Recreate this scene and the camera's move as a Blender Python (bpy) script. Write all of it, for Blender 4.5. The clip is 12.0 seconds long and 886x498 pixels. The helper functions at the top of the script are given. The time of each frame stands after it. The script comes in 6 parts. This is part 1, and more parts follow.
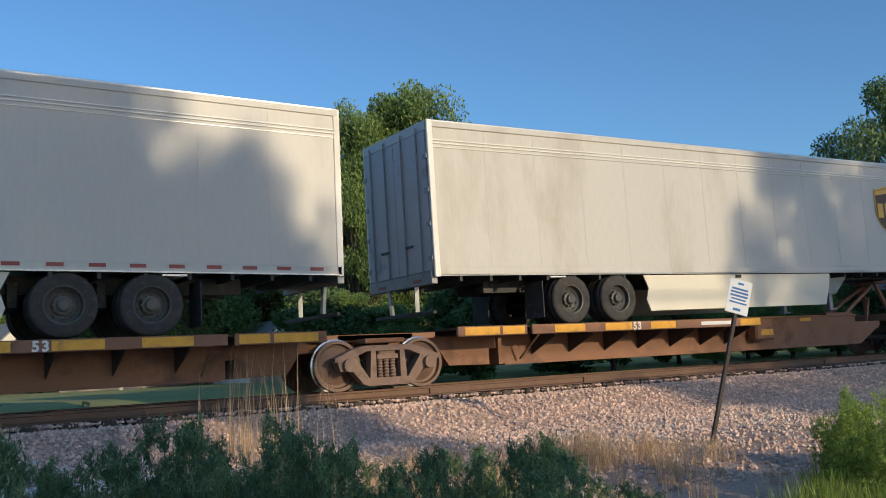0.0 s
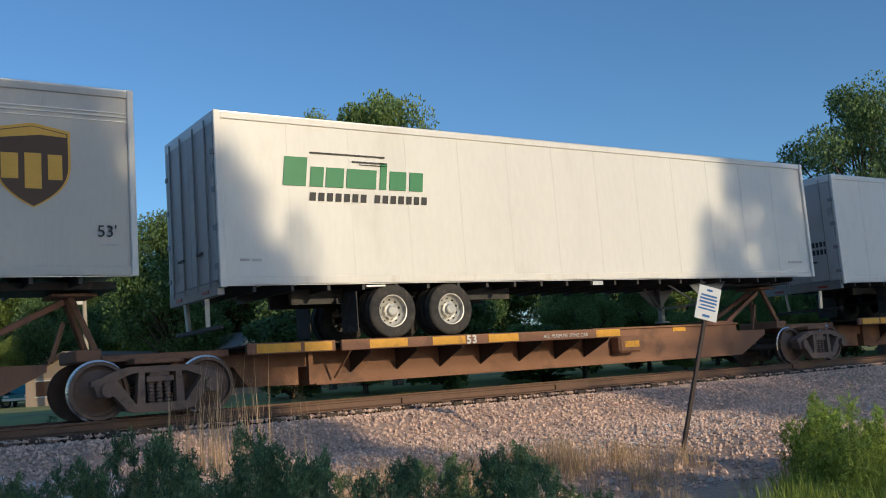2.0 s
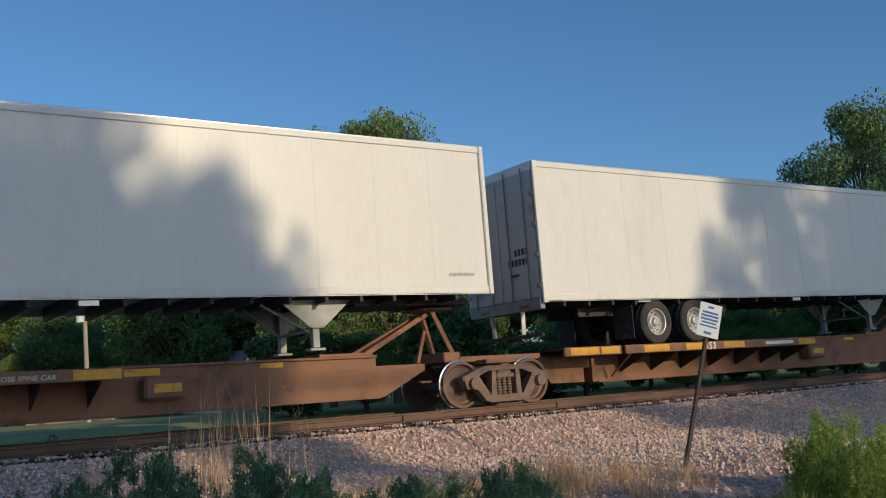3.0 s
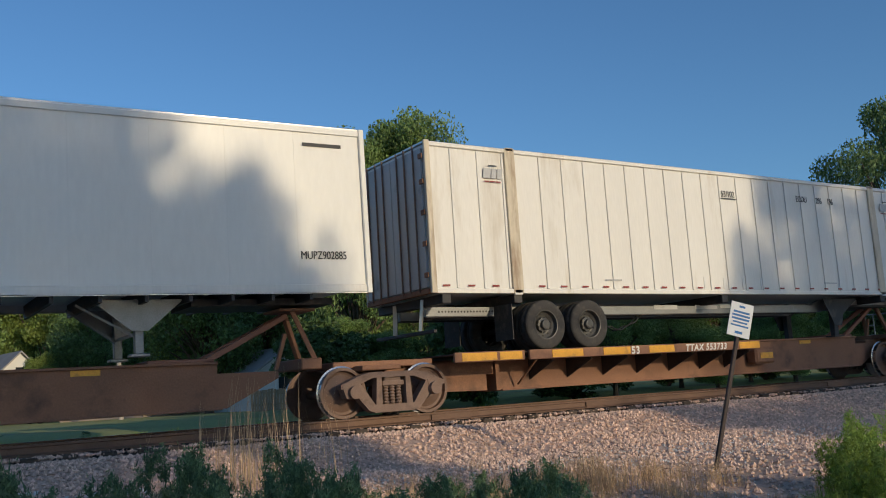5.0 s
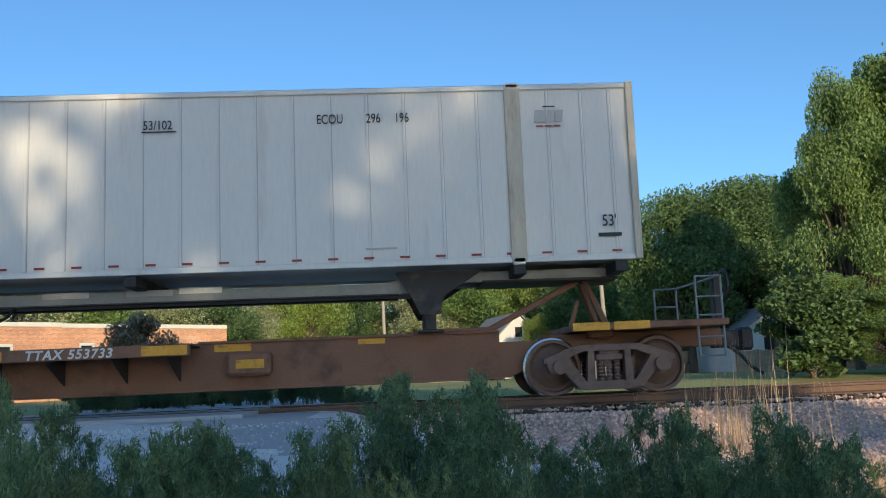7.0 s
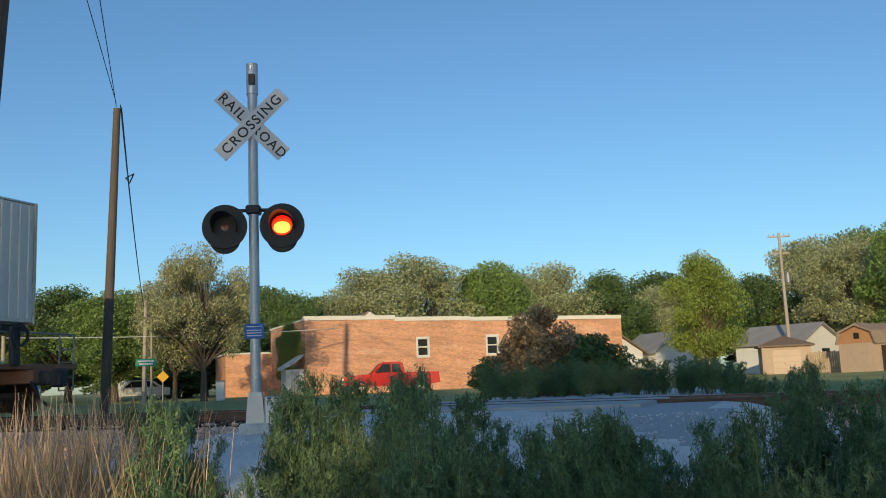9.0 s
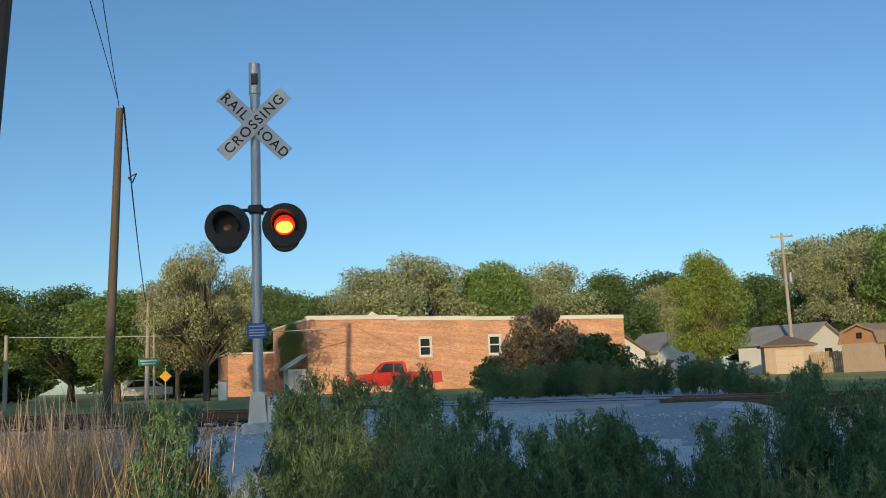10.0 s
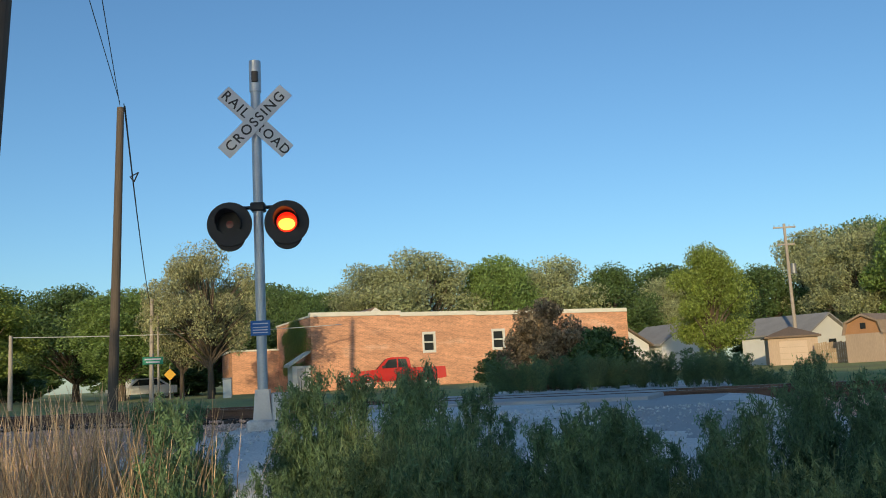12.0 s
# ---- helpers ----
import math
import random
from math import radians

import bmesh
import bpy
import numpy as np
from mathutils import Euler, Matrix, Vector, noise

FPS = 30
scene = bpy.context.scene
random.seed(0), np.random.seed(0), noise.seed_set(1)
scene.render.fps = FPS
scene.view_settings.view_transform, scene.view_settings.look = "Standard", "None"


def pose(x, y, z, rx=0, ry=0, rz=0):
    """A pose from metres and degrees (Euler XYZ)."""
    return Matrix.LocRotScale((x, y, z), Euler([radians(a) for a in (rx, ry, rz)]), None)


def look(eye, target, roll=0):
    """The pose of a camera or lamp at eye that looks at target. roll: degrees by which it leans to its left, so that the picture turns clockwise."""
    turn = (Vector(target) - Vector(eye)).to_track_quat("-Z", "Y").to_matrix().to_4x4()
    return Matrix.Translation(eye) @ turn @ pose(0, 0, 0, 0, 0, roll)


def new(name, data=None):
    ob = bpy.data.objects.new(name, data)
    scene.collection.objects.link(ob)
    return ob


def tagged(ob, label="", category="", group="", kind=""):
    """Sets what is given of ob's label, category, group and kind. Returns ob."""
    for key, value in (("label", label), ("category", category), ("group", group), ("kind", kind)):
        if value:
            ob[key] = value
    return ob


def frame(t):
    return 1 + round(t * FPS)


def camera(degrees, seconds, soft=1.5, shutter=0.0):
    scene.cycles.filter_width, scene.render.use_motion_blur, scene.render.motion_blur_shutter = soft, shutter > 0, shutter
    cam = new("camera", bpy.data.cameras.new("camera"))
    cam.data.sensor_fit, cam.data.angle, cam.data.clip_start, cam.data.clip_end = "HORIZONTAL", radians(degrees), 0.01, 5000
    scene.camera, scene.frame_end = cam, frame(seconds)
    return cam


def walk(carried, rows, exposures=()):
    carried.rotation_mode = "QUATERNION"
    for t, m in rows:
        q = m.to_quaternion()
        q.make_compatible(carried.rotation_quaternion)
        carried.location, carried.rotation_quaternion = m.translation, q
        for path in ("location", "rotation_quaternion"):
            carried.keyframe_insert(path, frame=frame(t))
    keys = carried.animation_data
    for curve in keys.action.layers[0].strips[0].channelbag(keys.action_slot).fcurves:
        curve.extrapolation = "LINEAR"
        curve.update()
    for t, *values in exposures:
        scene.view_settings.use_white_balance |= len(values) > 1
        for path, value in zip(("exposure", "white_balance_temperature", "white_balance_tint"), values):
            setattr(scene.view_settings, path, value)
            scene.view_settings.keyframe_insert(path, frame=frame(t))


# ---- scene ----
cam = camera(51.12, 12.0, soft=1.0)
EYE = Vector((0.0, 0.0, 0.43))


def aim(yaw, pitch, roll):
    y, p = radians(yaw), radians(pitch)
    way = Vector((-math.sin(y) * math.cos(p), math.cos(y) * math.cos(p), math.sin(p)))
    return look(EYE, EYE + way, -roll)


PATH = [(0.0, -32.42, 6.96, 3.14), (0.5, -33.32, 6.54, 3.77), (1.0, -33.81, 5.89, 3.79), (1.5, -34.05, 6.06, 3.86),
        (2.0, -34.25, 7.42, 3.84), (2.5, -34.26, 7.99, 3.82), (3.0, -34.27, 8.49, 3.93), (3.9, -34.4, 8.75, 3.9),
        (4.8, -33.68, 8.73, 3.85), (5.0, -32.49, 8.55, 3.70), (5.5, -28.63, 8.25, 3.37), (6.0, -23.14, 8.15, 3.20),
        (6.5, -15.14, 8.11, 2.53), (7.0, -3.24, 7.70, 2.48), (7.5, 7.61, 7.74, 2.47), (7.7, 11.33, 8.01, 2.40),
        (8.2, 18.2, 8.05, 2.36), (8.7, 20.5, 8.05, 2.35), (9.3, 20.79, 8.05, 2.34), (9.5, 20.80, 8.00, 2.34),
        (10.0, 20.90, 8.05, 2.31), (10.5, 21.01, 7.95, 2.32), (11.0, 21.04, 7.95, 2.31), (11.5, 21.12, 7.84, 2.50),
        (12.0, 21.07, 7.76, 2.98)]
walk(cam, [(t, aim(a, b, c)) for t, a, b, c in PATH], exposures=[(0.0, 0.16, 6130, 6), (1.0, 0.08, 6130, 6), (2.0, -0.05, 6110, 6), (3.0, -0.22, 6090, 6), (5.5, -0.22, 6090, 6), (6.0, -0.14, 6110, 6), (6.5, 0.02, 6110, 5), (7.0, 0.40, 6080, 4), (7.7, 0.28, 6350, 3), (9.3, 0.08, 6660, 2), (12.0, 0.08, 6660, 2)])

# ---- sky and sun: a low evening sun behind the camera, a little to its right ----
SUN_EL, SUN_AZ = 13.0, 170.0
to_sun = Vector((math.sin(radians(SUN_AZ)) * math.cos(radians(SUN_EL)), math.cos(radians(SUN_AZ)) * math.cos(radians(SUN_EL)), math.sin(radians(SUN_EL))))
world = bpy.data.worlds.new("sky")
scene.world = world
world.use_nodes = True
wn = world.node_tree.nodes
sky = wn.new("ShaderNodeTexSky")
sky.sky_type, sky.sun_disc = "NISHITA", False
sky.sun_elevation, sky.sun_rotation = radians(SUN_EL), radians(SUN_AZ)
sky.air_density, sky.dust_density, sky.ozone_density = 1.0, 0.55, 4.6
world.node_tree.links.new(sky.outputs[0], wn["Background"].inputs[0])
wn["Background"].inputs[1].default_value = 0.15
sun = new("sun", bpy.data.lights.new("sun", "SUN"))
sun.data.energy, sun.data.angle, sun.data.color = 3.15, radians(0.53), (1.0, 0.77, 0.49)
sun.matrix_world = look((30, -60, 40), Vector((30, -60, 40)) - to_sun)

# ---- materials ----


def material(name, color, rough=0.6, metal=0.0, vary=0.15, scale=3.0, fine=40.0, bump=0.1, dirt=None, dirt_amount=0.0,
             rand=0.0, island=0.0, stretch=(1, 1, 1), translucent=0.0, coat=0.0):
    """A surface with colour variation at two scales, stains of a second colour and fine relief."""
    m = bpy.data.materials.new(name)
    m.use_nodes = True
    nt = m.node_tree
    n, l = nt.nodes, nt.links
    bsdf, out = n["Principled BSDF"], n["Material Output"]
    bsdf.inputs["Roughness"].default_value, bsdf.inputs["Metallic"].default_value = rough, metal
    bsdf.inputs["Coat Weight"].default_value = coat
    tc = n.new("ShaderNodeTexCoord")
    mp = n.new("ShaderNodeMapping")
    mp.inputs["Scale"].default_value = stretch
    l.new(tc.outputs["Object"], mp.inputs[0])
    big, small = n.new("ShaderNodeTexNoise"), n.new("ShaderNodeTexNoise")
    for node, s, d in ((big, scale, 5.0), (small, fine, 3.0)):
        l.new(mp.outputs[0], node.inputs["Vector"])
        node.inputs["Scale"].default_value, node.inputs["Detail"].default_value = s, d
    mid = n.new("ShaderNodeMath")
    mid.operation = "ADD"
    l.new(big.outputs["Fac"], mid.inputs[0])
    l.new(small.outputs["Fac"], mid.inputs[1])
    ramp = n.new("ShaderNodeMapRange")
    ramp.inputs[1].default_value, ramp.inputs[2].default_value = 0.65, 1.35
    ramp.inputs[3].default_value, ramp.inputs[4].default_value = 1 - vary, 1 + vary
    l.new(mid.outputs[0], ramp.inputs[0])
    value = ramp.outputs[0]
    for amount, kind, socket in ((rand, "ShaderNodeObjectInfo", "Random"), (island, "ShaderNodeNewGeometry", "Random Per Island")):
        if amount:
            info = n.new(kind)
            r = n.new("ShaderNodeMapRange")
            r.inputs[3].default_value, r.inputs[4].default_value = 1 - amount, 1 + amount
            l.new(info.outputs[socket], r.inputs[0])
            mul = n.new("ShaderNodeMath")
            mul.operation = "MULTIPLY"
            l.new(value, mul.inputs[0])
            l.new(r.outputs[0], mul.inputs[1])
            value = mul.outputs[0]
    hsv = n.new("ShaderNodeVectorMath")
    hsv.operation = "SCALE"
    hsv.inputs[0].default_value = color
    l.new(value, hsv.inputs["Scale"])
    col = hsv.outputs[0]
    if dirt:
        st = n.new("ShaderNodeTexNoise")
        l.new(mp.outputs[0], st.inputs["Vector"])
        st.inputs["Scale"].default_value, st.inputs["Detail"].default_value, st.inputs["Roughness"].default_value = scale * 0.7, 8.0, 0.65
        sr = n.new("ShaderNodeMapRange")
        sr.inputs[1].default_value, sr.inputs[2].default_value = 0.62 - dirt_amount * 0.3, 0.78 - dirt_amount * 0.3
        l.new(st.outputs["Fac"], sr.inputs[0])
        mix = n.new("ShaderNodeMix")
        mix.data_type = "RGBA"
        l.new(sr.outputs[0], mix.inputs["Factor"])
        l.new(col, mix.inputs["A"])
        mix.inputs["B"].default_value = (*dirt, 1)
        col = mix.outputs["Result"]
    l.new(col, bsdf.inputs["Base Color"])
    if bump:
        b = n.new("ShaderNodeBump")
        b.inputs["Strength"].default_value, b.inputs["Distance"].default_value = bump, 0.02
        l.new(mid.outputs[0], b.inputs["Height"])
        l.new(b.outputs[0], bsdf.inputs["Normal"])
    if translucent:
        tr = n.new("ShaderNodeBsdfTranslucent")
        l.new(col, tr.inputs[0])
        mx = n.new("ShaderNodeMixShader")
        mx.inputs[0].default_value = translucent
        l.new(bsdf.outputs[0], mx.inputs[1])
        l.new(tr.outputs[0], mx.inputs[2])
        l.new(mx.outputs[0], out.inputs["Surface"])
    return m


M = {}
M["white"] = material("white_panel_paint", (0.74, 0.73, 0.69), 0.38, vary=0.04, scale=0.6, fine=12, bump=0.03, dirt=(0.62, 0.60, 0.55), dirt_amount=0.04, stretch=(1, 1, 0.3))
M["white_old"] = material("weathered_white_panel", (0.75, 0.73, 0.68), 0.5, vary=0.05, scale=0.8, fine=15, bump=0.05, dirt=(0.52, 0.46, 0.37), dirt_amount=0.12, stretch=(1.5, 1, 0.25))
M["grey_panel"] = material("grey_panel_paint", (0.52, 0.50, 0.46), 0.42, vary=0.05, scale=0.6, fine=14, bump=0.03, dirt=(0.38, 0.34, 0.28), dirt_amount=0.15, stretch=(1, 1, 0.3))
M["skirt"] = material("cream_skirt_panel", (0.68, 0.63, 0.52), 0.5, vary=0.05, scale=1.2, bump=0.02)
M["alu"] = material("dull_aluminium", (0.62, 0.61, 0.58), 0.38, 0.7, vary=0.12, scale=3, bump=0.05)
M["door"] = material("door_panel", (0.45, 0.45, 0.45), 0.5, vary=0.08, scale=1.5, bump=0.03, dirt=(0.2, 0.19, 0.17), dirt_amount=0.2)
M["chassis"] = material("black_chassis_paint", (0.025, 0.025, 0.027), 0.6, vary=0.3, scale=4, bump=0.1, dirt=(0.09, 0.075, 0.06), dirt_amount=0.25)
M["grey_steel"] = material("galvanised_grey_steel", (0.26, 0.265, 0.265), 0.5, 0.5, vary=0.15, scale=5, bump=0.08)
M["rust"] = material("brown_red_car_paint", (0.25, 0.125, 0.073), 0.75, vary=0.18, scale=1.6, fine=30, bump=0.15, dirt=(0.11, 0.06, 0.042), dirt_amount=0.3)
# near-black brown: underframe shade put into the colour, also used for dark house parts
M["grime"] = material("shade_darkened_brown", (0.055, 0.036, 0.028), 0.9, vary=0.3, scale=3, fine=30, bump=0.2, dirt=(0.10, 0.06, 0.04), dirt_amount=0.2)
M["post_tan"] = material("yellowed_post_paint", (0.60, 0.53, 0.41), 0.6, vary=0.12, scale=2, fine=20, bump=0.1, dirt=(0.22, 0.12, 0.06), dirt_amount=0.25, stretch=(1, 1, 0.2))
M["truck_steel"] = material("dusty_truck_steel", (0.20, 0.135, 0.105), 0.85, vary=0.22, scale=5, fine=50, bump=0.2, dirt=(0.10, 0.07, 0.055), dirt_amount=0.25)
M["wheel_steel"] = material("worn_wheel_steel", (0.16, 0.10, 0.075), 0.6, 0.2, vary=0.2, scale=6, bump=0.1)
M["tread"] = material("polished_tread", (0.55, 0.53, 0.5), 0.25, 1.0, vary=0.1, bump=0.02)
M["yellow"] = material("yellow_reflector_tape", (0.72, 0.36, 0.03), 0.5, vary=0.15, scale=6, bump=0.05, dirt=(0.3, 0.15, 0.06), dirt_amount=0.25)
M["red_deck"] = material("red_hitch_paint", (0.27, 0.12, 0.075), 0.65, vary=0.2, scale=4, bump=0.1)
M["rubber"] = material("tyre_rubber", (0.045, 0.042, 0.04), 0.85, vary=0.3, scale=8, fine=60, bump=0.2, dirt=(0.10, 0.085, 0.07), dirt_amount=0.3)
M["rim"] = material("pale_wheel_rim", (0.60, 0.58, 0.53), 0.45, 0.3, vary=0.12, scale=8, bump=0.05, dirt=(0.25, 0.22, 0.18), dirt_amount=0.15)
M["rim_dark"] = material("dark_wheel_rim", (0.10, 0.095, 0.085), 0.5, 0.3, vary=0.2, scale=8, bump=0.05)
M["red"] = material("red_reflector", (0.26, 0.035, 0.03), 0.4, vary=0.1, bump=0.0)
M["black"] = material("black_lettering", (0.03, 0.03, 0.032), 0.6, vary=0.1, bump=0.0)
M["white_letter"] = material("white_lettering", (0.75, 0.73, 0.68), 0.6, vary=0.1, bump=0.0)
M["green_letter"] = material("green_lettering", (0.03, 0.22, 0.085), 0.5, vary=0.06, bump=0.0)
M["brown_letter"] = material("brown_emblem", (0.075, 0.035, 0.018), 0.5, vary=0.06, bump=0.0)
M["gold"] = material("gold_emblem", (0.72, 0.40, 0.05), 0.45, vary=0.08, bump=0.0)
M["rail"] = material("rusty_rail", (0.16, 0.095, 0.065), 0.7, 0.3, vary=0.2, scale=4, fine=50, bump=0.1)
M["rail_head"] = material("polished_rail_head", (0.55, 0.52, 0.48), 0.3, 1.0, vary=0.1, bump=0.02)
M["tie"] = material("creosoted_tie", (0.07, 0.052, 0.04), 0.9, vary=0.3, scale=5, fine=60, bump=0.4, rand=0.25, stretch=(1, 0.15, 1))
M["stone"] = material("pink_ballast_stone", (0.68, 0.48, 0.375), 0.85, vary=0.15, scale=2, fine=70, bump=0.3, island=0.34)
M["stone_grey"] = material("pale_road_stone", (0.64, 0.61, 0.58), 0.9, vary=0.15, scale=2, fine=70, bump=0.3, island=0.25)
M["ballast_bed"] = material("ballast_bed", (0.55, 0.39, 0.31), 0.95, vary=0.35, scale=6, fine=30, bump=1.0)
M["gravel"] = material("grey_road_gravel", (0.74, 0.71, 0.68), 0.9, vary=0.18, scale=1.2, fine=38, bump=0.6, dirt=(0.40, 0.36, 0.31), dirt_amount=0.3)
M["soil"] = material("dry_soil_and_litter", (0.50, 0.345, 0.255), 0.95, vary=0.35, scale=0.7, fine=22, bump=0.8, dirt=(0.14, 0.11, 0.06), dirt_amount=0.2)
M["lawn"] = material("mown_grass_ground", (0.30, 0.31, 0.10), 0.95, vary=0.3, scale=0.25, fine=14, bump=0.6, dirt=(0.22, 0.19, 0.09), dirt_amount=0.3)
M["leaf"] = material("broad_leaf", (0.20, 0.29, 0.08), 0.55, vary=0.25, scale=0.5, fine=3, bump=0.0, island=0.4, rand=0.12, translucent=0.3)
M["leaf_dark"] = material("dark_leaf", (0.12, 0.19, 0.06), 0.55, vary=0.25, scale=0.5, fine=3, bump=0.0, island=0.4, rand=0.12, translucent=0.25)
M["leaf_pale"] = material("silvery_leaf", (0.39, 0.42, 0.22), 0.5, vary=0.25, scale=0.5, fine=3, bump=0.0, island=0.4, rand=0.1, translucent=0.3)
M["leaf_brown"] = material("thin_brownish_leaf", (0.34, 0.34, 0.175), 0.6, vary=0.3, scale=0.5, fine=3, bump=0.0, island=0.5, rand=0.1, translucent=0.3)
M["leaf_yellow"] = material("yellow_green_leaf", (0.25, 0.32, 0.07), 0.55, vary=0.25, scale=0.5, fine=3, bump=0.0, island=0.4, rand=0.1, translucent=0.35)
# brown leaf made lighter and more orange in place of sun on the bush
M["leaf_rust"] = material("brown_sunlit_bush_leaf", (0.40, 0.30, 0.175), 0.6, vary=0.3, scale=0.5, fine=3, bump=0.0, island=0.5, rand=0.1, translucent=0.3)
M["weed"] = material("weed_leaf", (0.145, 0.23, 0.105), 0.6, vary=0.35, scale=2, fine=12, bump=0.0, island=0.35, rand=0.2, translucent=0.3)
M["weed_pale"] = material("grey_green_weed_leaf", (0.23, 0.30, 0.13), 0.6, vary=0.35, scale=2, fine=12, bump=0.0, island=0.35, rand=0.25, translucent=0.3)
# brighter, yellower counterpart of the weed leaf, with sunlight put into its colour
M["weed_bright"] = material("sunlit_tint_grass_blade", (0.32, 0.42, 0.08), 0.6, vary=0.25, scale=2, fine=12, bump=0.0, island=0.35, rand=0.2, translucent=0.35)
M["straw"] = material("dry_straw_stem", (0.62, 0.43, 0.25), 0.8, vary=0.25, scale=2, fine=12, bump=0.0, island=0.35, rand=0.2, translucent=0.15)
M["bark"] = material("grey_brown_bark", (0.12, 0.09, 0.065), 0.9, vary=0.3, scale=3, fine=25, bump=0.6, stretch=(1, 1, 0.25))
M["pole_pale"] = material("sun_bleached_pole_wood", (0.42, 0.36, 0.30), 0.85, vary=0.2, scale=2, fine=30, bump=0.3, stretch=(1, 1, 0.08))
M["road_smooth"] = material("worn_grey_asphalt", (0.47, 0.45, 0.44), 0.9, vary=0.12, scale=0.8, fine=60, bump=0.15, dirt=(0.46, 0.43, 0.40), dirt_amount=0.25)
M["pole_wood"] = material("weathered_pole_wood", (0.115, 0.09, 0.07), 0.85, vary=0.2, scale=2, fine=30, bump=0.3, stretch=(1, 1, 0.08))
M["coping"] = material("pale_coping", (0.76, 0.73, 0.64), 0.8, vary=0.1, scale=1, bump=0.1)
M["roof"] = material("brown_shingle", (0.20, 0.145, 0.105), 0.9, vary=0.2, scale=1, fine=20, bump=0.3)
M["roof_grey"] = material("grey_shingle", (0.30, 0.29, 0.28), 0.85, vary=0.15, scale=1, fine=20, bump=0.3)
M["siding"] = material("white_siding", (0.72, 0.71, 0.67), 0.7, vary=0.06, scale=1, bump=0.05)
M["tan"] = material("tan_wall_boards", (0.50, 0.38, 0.29), 0.8, vary=0.15, scale=1, fine=18, bump=0.1, stretch=(1, 1, 0.2))
M["fence_wood"] = material("fence_boards", (0.40, 0.30, 0.20), 0.85, vary=0.2, scale=1, fine=18, bump=0.1, rand=0.12, stretch=(1, 1, 0.2))
M["door_tan"] = material("pale_garage_door", (0.60, 0.47, 0.37), 0.75, vary=0.1, scale=1, fine=18, bump=0.05)
M["shed_orange"] = material("orange_brown_boards", (0.46, 0.24, 0.12), 0.8, vary=0.15, scale=1, fine=18, bump=0.1)
M["roof_tan"] = material("faded_tan_shingle", (0.34, 0.26, 0.20), 0.9, vary=0.18, scale=1.5, fine=25, bump=0.3)
M["car_dark"] = material("dark_car_paint", (0.03, 0.032, 0.036), 0.3, vary=0.1, scale=1, bump=0.0, coat=0.5)
M["car_teal"] = material("teal_car_paint", (0.03, 0.20, 0.20), 0.3, vary=0.08, scale=1, bump=0.0, coat=0.5)
M["car_red"] = material("red_car_paint", (0.50, 0.018, 0.015), 0.25, vary=0.06, scale=1, bump=0.0, coat=0.6)
M["galv"] = material("galvanised_mast", (0.50, 0.52, 0.54), 0.42, 0.6, vary=0.1, scale=4, bump=0.05)
M["lamp_black"] = material("black_lamp_paint", (0.012, 0.012, 0.014), 0.5, vary=0.2, bump=0.03)
M["sign_white"] = material("white_sign_sheet", (0.66, 0.68, 0.70), 0.5, vary=0.05, scale=3, bump=0.0)
M["sign_blue"] = material("blue_sign_sheet", (0.02, 0.14, 0.40), 0.5, vary=0.08, scale=3, bump=0.0)
M["sign_green"] = material("green_sign_sheet", (0.02, 0.28, 0.16), 0.45, vary=0.08, scale=3, bump=0.0)
M["sign_yellow"] = material("yellow_sign_sheet", (0.65, 0.36, 0.02), 0.45, vary=0.08, scale=3, bump=0.0)
M["post"] = material("dark_sign_post", (0.055, 0.04, 0.035), 0.7, 0.3, vary=0.3, scale=6, bump=0.1)
M["wire"] = material("black_cable", (0.02, 0.02, 0.02), 0.6, vary=0.1, bump=0.0)
M["lens_off"] = material("dark_red_lens", (0.22, 0.012, 0.01), 0.2, vary=0.15, scale=20, bump=0.0, coat=0.5)


def brick_material(name, a, b, mortar):
    """Courses of brick with mortar joints, at their real size."""
    m = material(name, a, 0.9, vary=0.3, scale=0.7, fine=9, bump=0.1, dirt=(0.78, 0.52, 0.38), dirt_amount=0.2, stretch=(0.6, 0.6, 2.0))
    n, l = m.node_tree.nodes, m.node_tree.links
    bsdf = n["Principled BSDF"]
    old = bsdf.inputs["Base Color"].links[0].from_socket
    tc = n.new("ShaderNodeTexCoord")
    sep, com = n.new("ShaderNodeSeparateXYZ"), n.new("ShaderNodeCombineXYZ")
    add = n.new("ShaderNodeMath")
    l.new(tc.outputs["Object"], sep.inputs[0])
    l.new(sep.outputs[0], add.inputs[0])
    l.new(sep.outputs[1], add.inputs[1])
    l.new(add.outputs[0], com.inputs[0])
    l.new(sep.outputs[2], com.inputs[1])
    br = n.new("ShaderNodeTexBrick")
    l.new(com.outputs[0], br.inputs["Vector"])
    br.inputs["Color1"].default_value, br.inputs["Color2"].default_value, br.inputs["Mortar"].default_value = (*[c / a[0] for c in (a[0], a[0], a[0])], 1), (*[c / a[0] for c in (b[0], b[0], b[0])], 1), (*[mortar[0] / a[0]] * 3, 1)
    br.inputs["Scale"].default_value, br.inputs["Mortar Size"].default_value = 1.0, 0.009
    br.inputs["Brick Width"].default_value, br.inputs["Row Height"].default_value = 0.22, 0.075
    mix = n.new("ShaderNodeMix")
    mix.data_type, mix.blend_type = "RGBA", "MULTIPLY"
    mix.inputs["Factor"].default_value = 1.0
    l.new(old, mix.inputs["A"])
    l.new(br.outputs["Color"], mix.inputs["B"])
    l.new(mix.outputs["Result"], bsdf.inputs["Base Color"])
    return m


M["mortar"] = brick_material("red_brick_wall", (0.66, 0.345, 0.21), (0.47, 0.225, 0.13), (0.82, 0.60, 0.45))


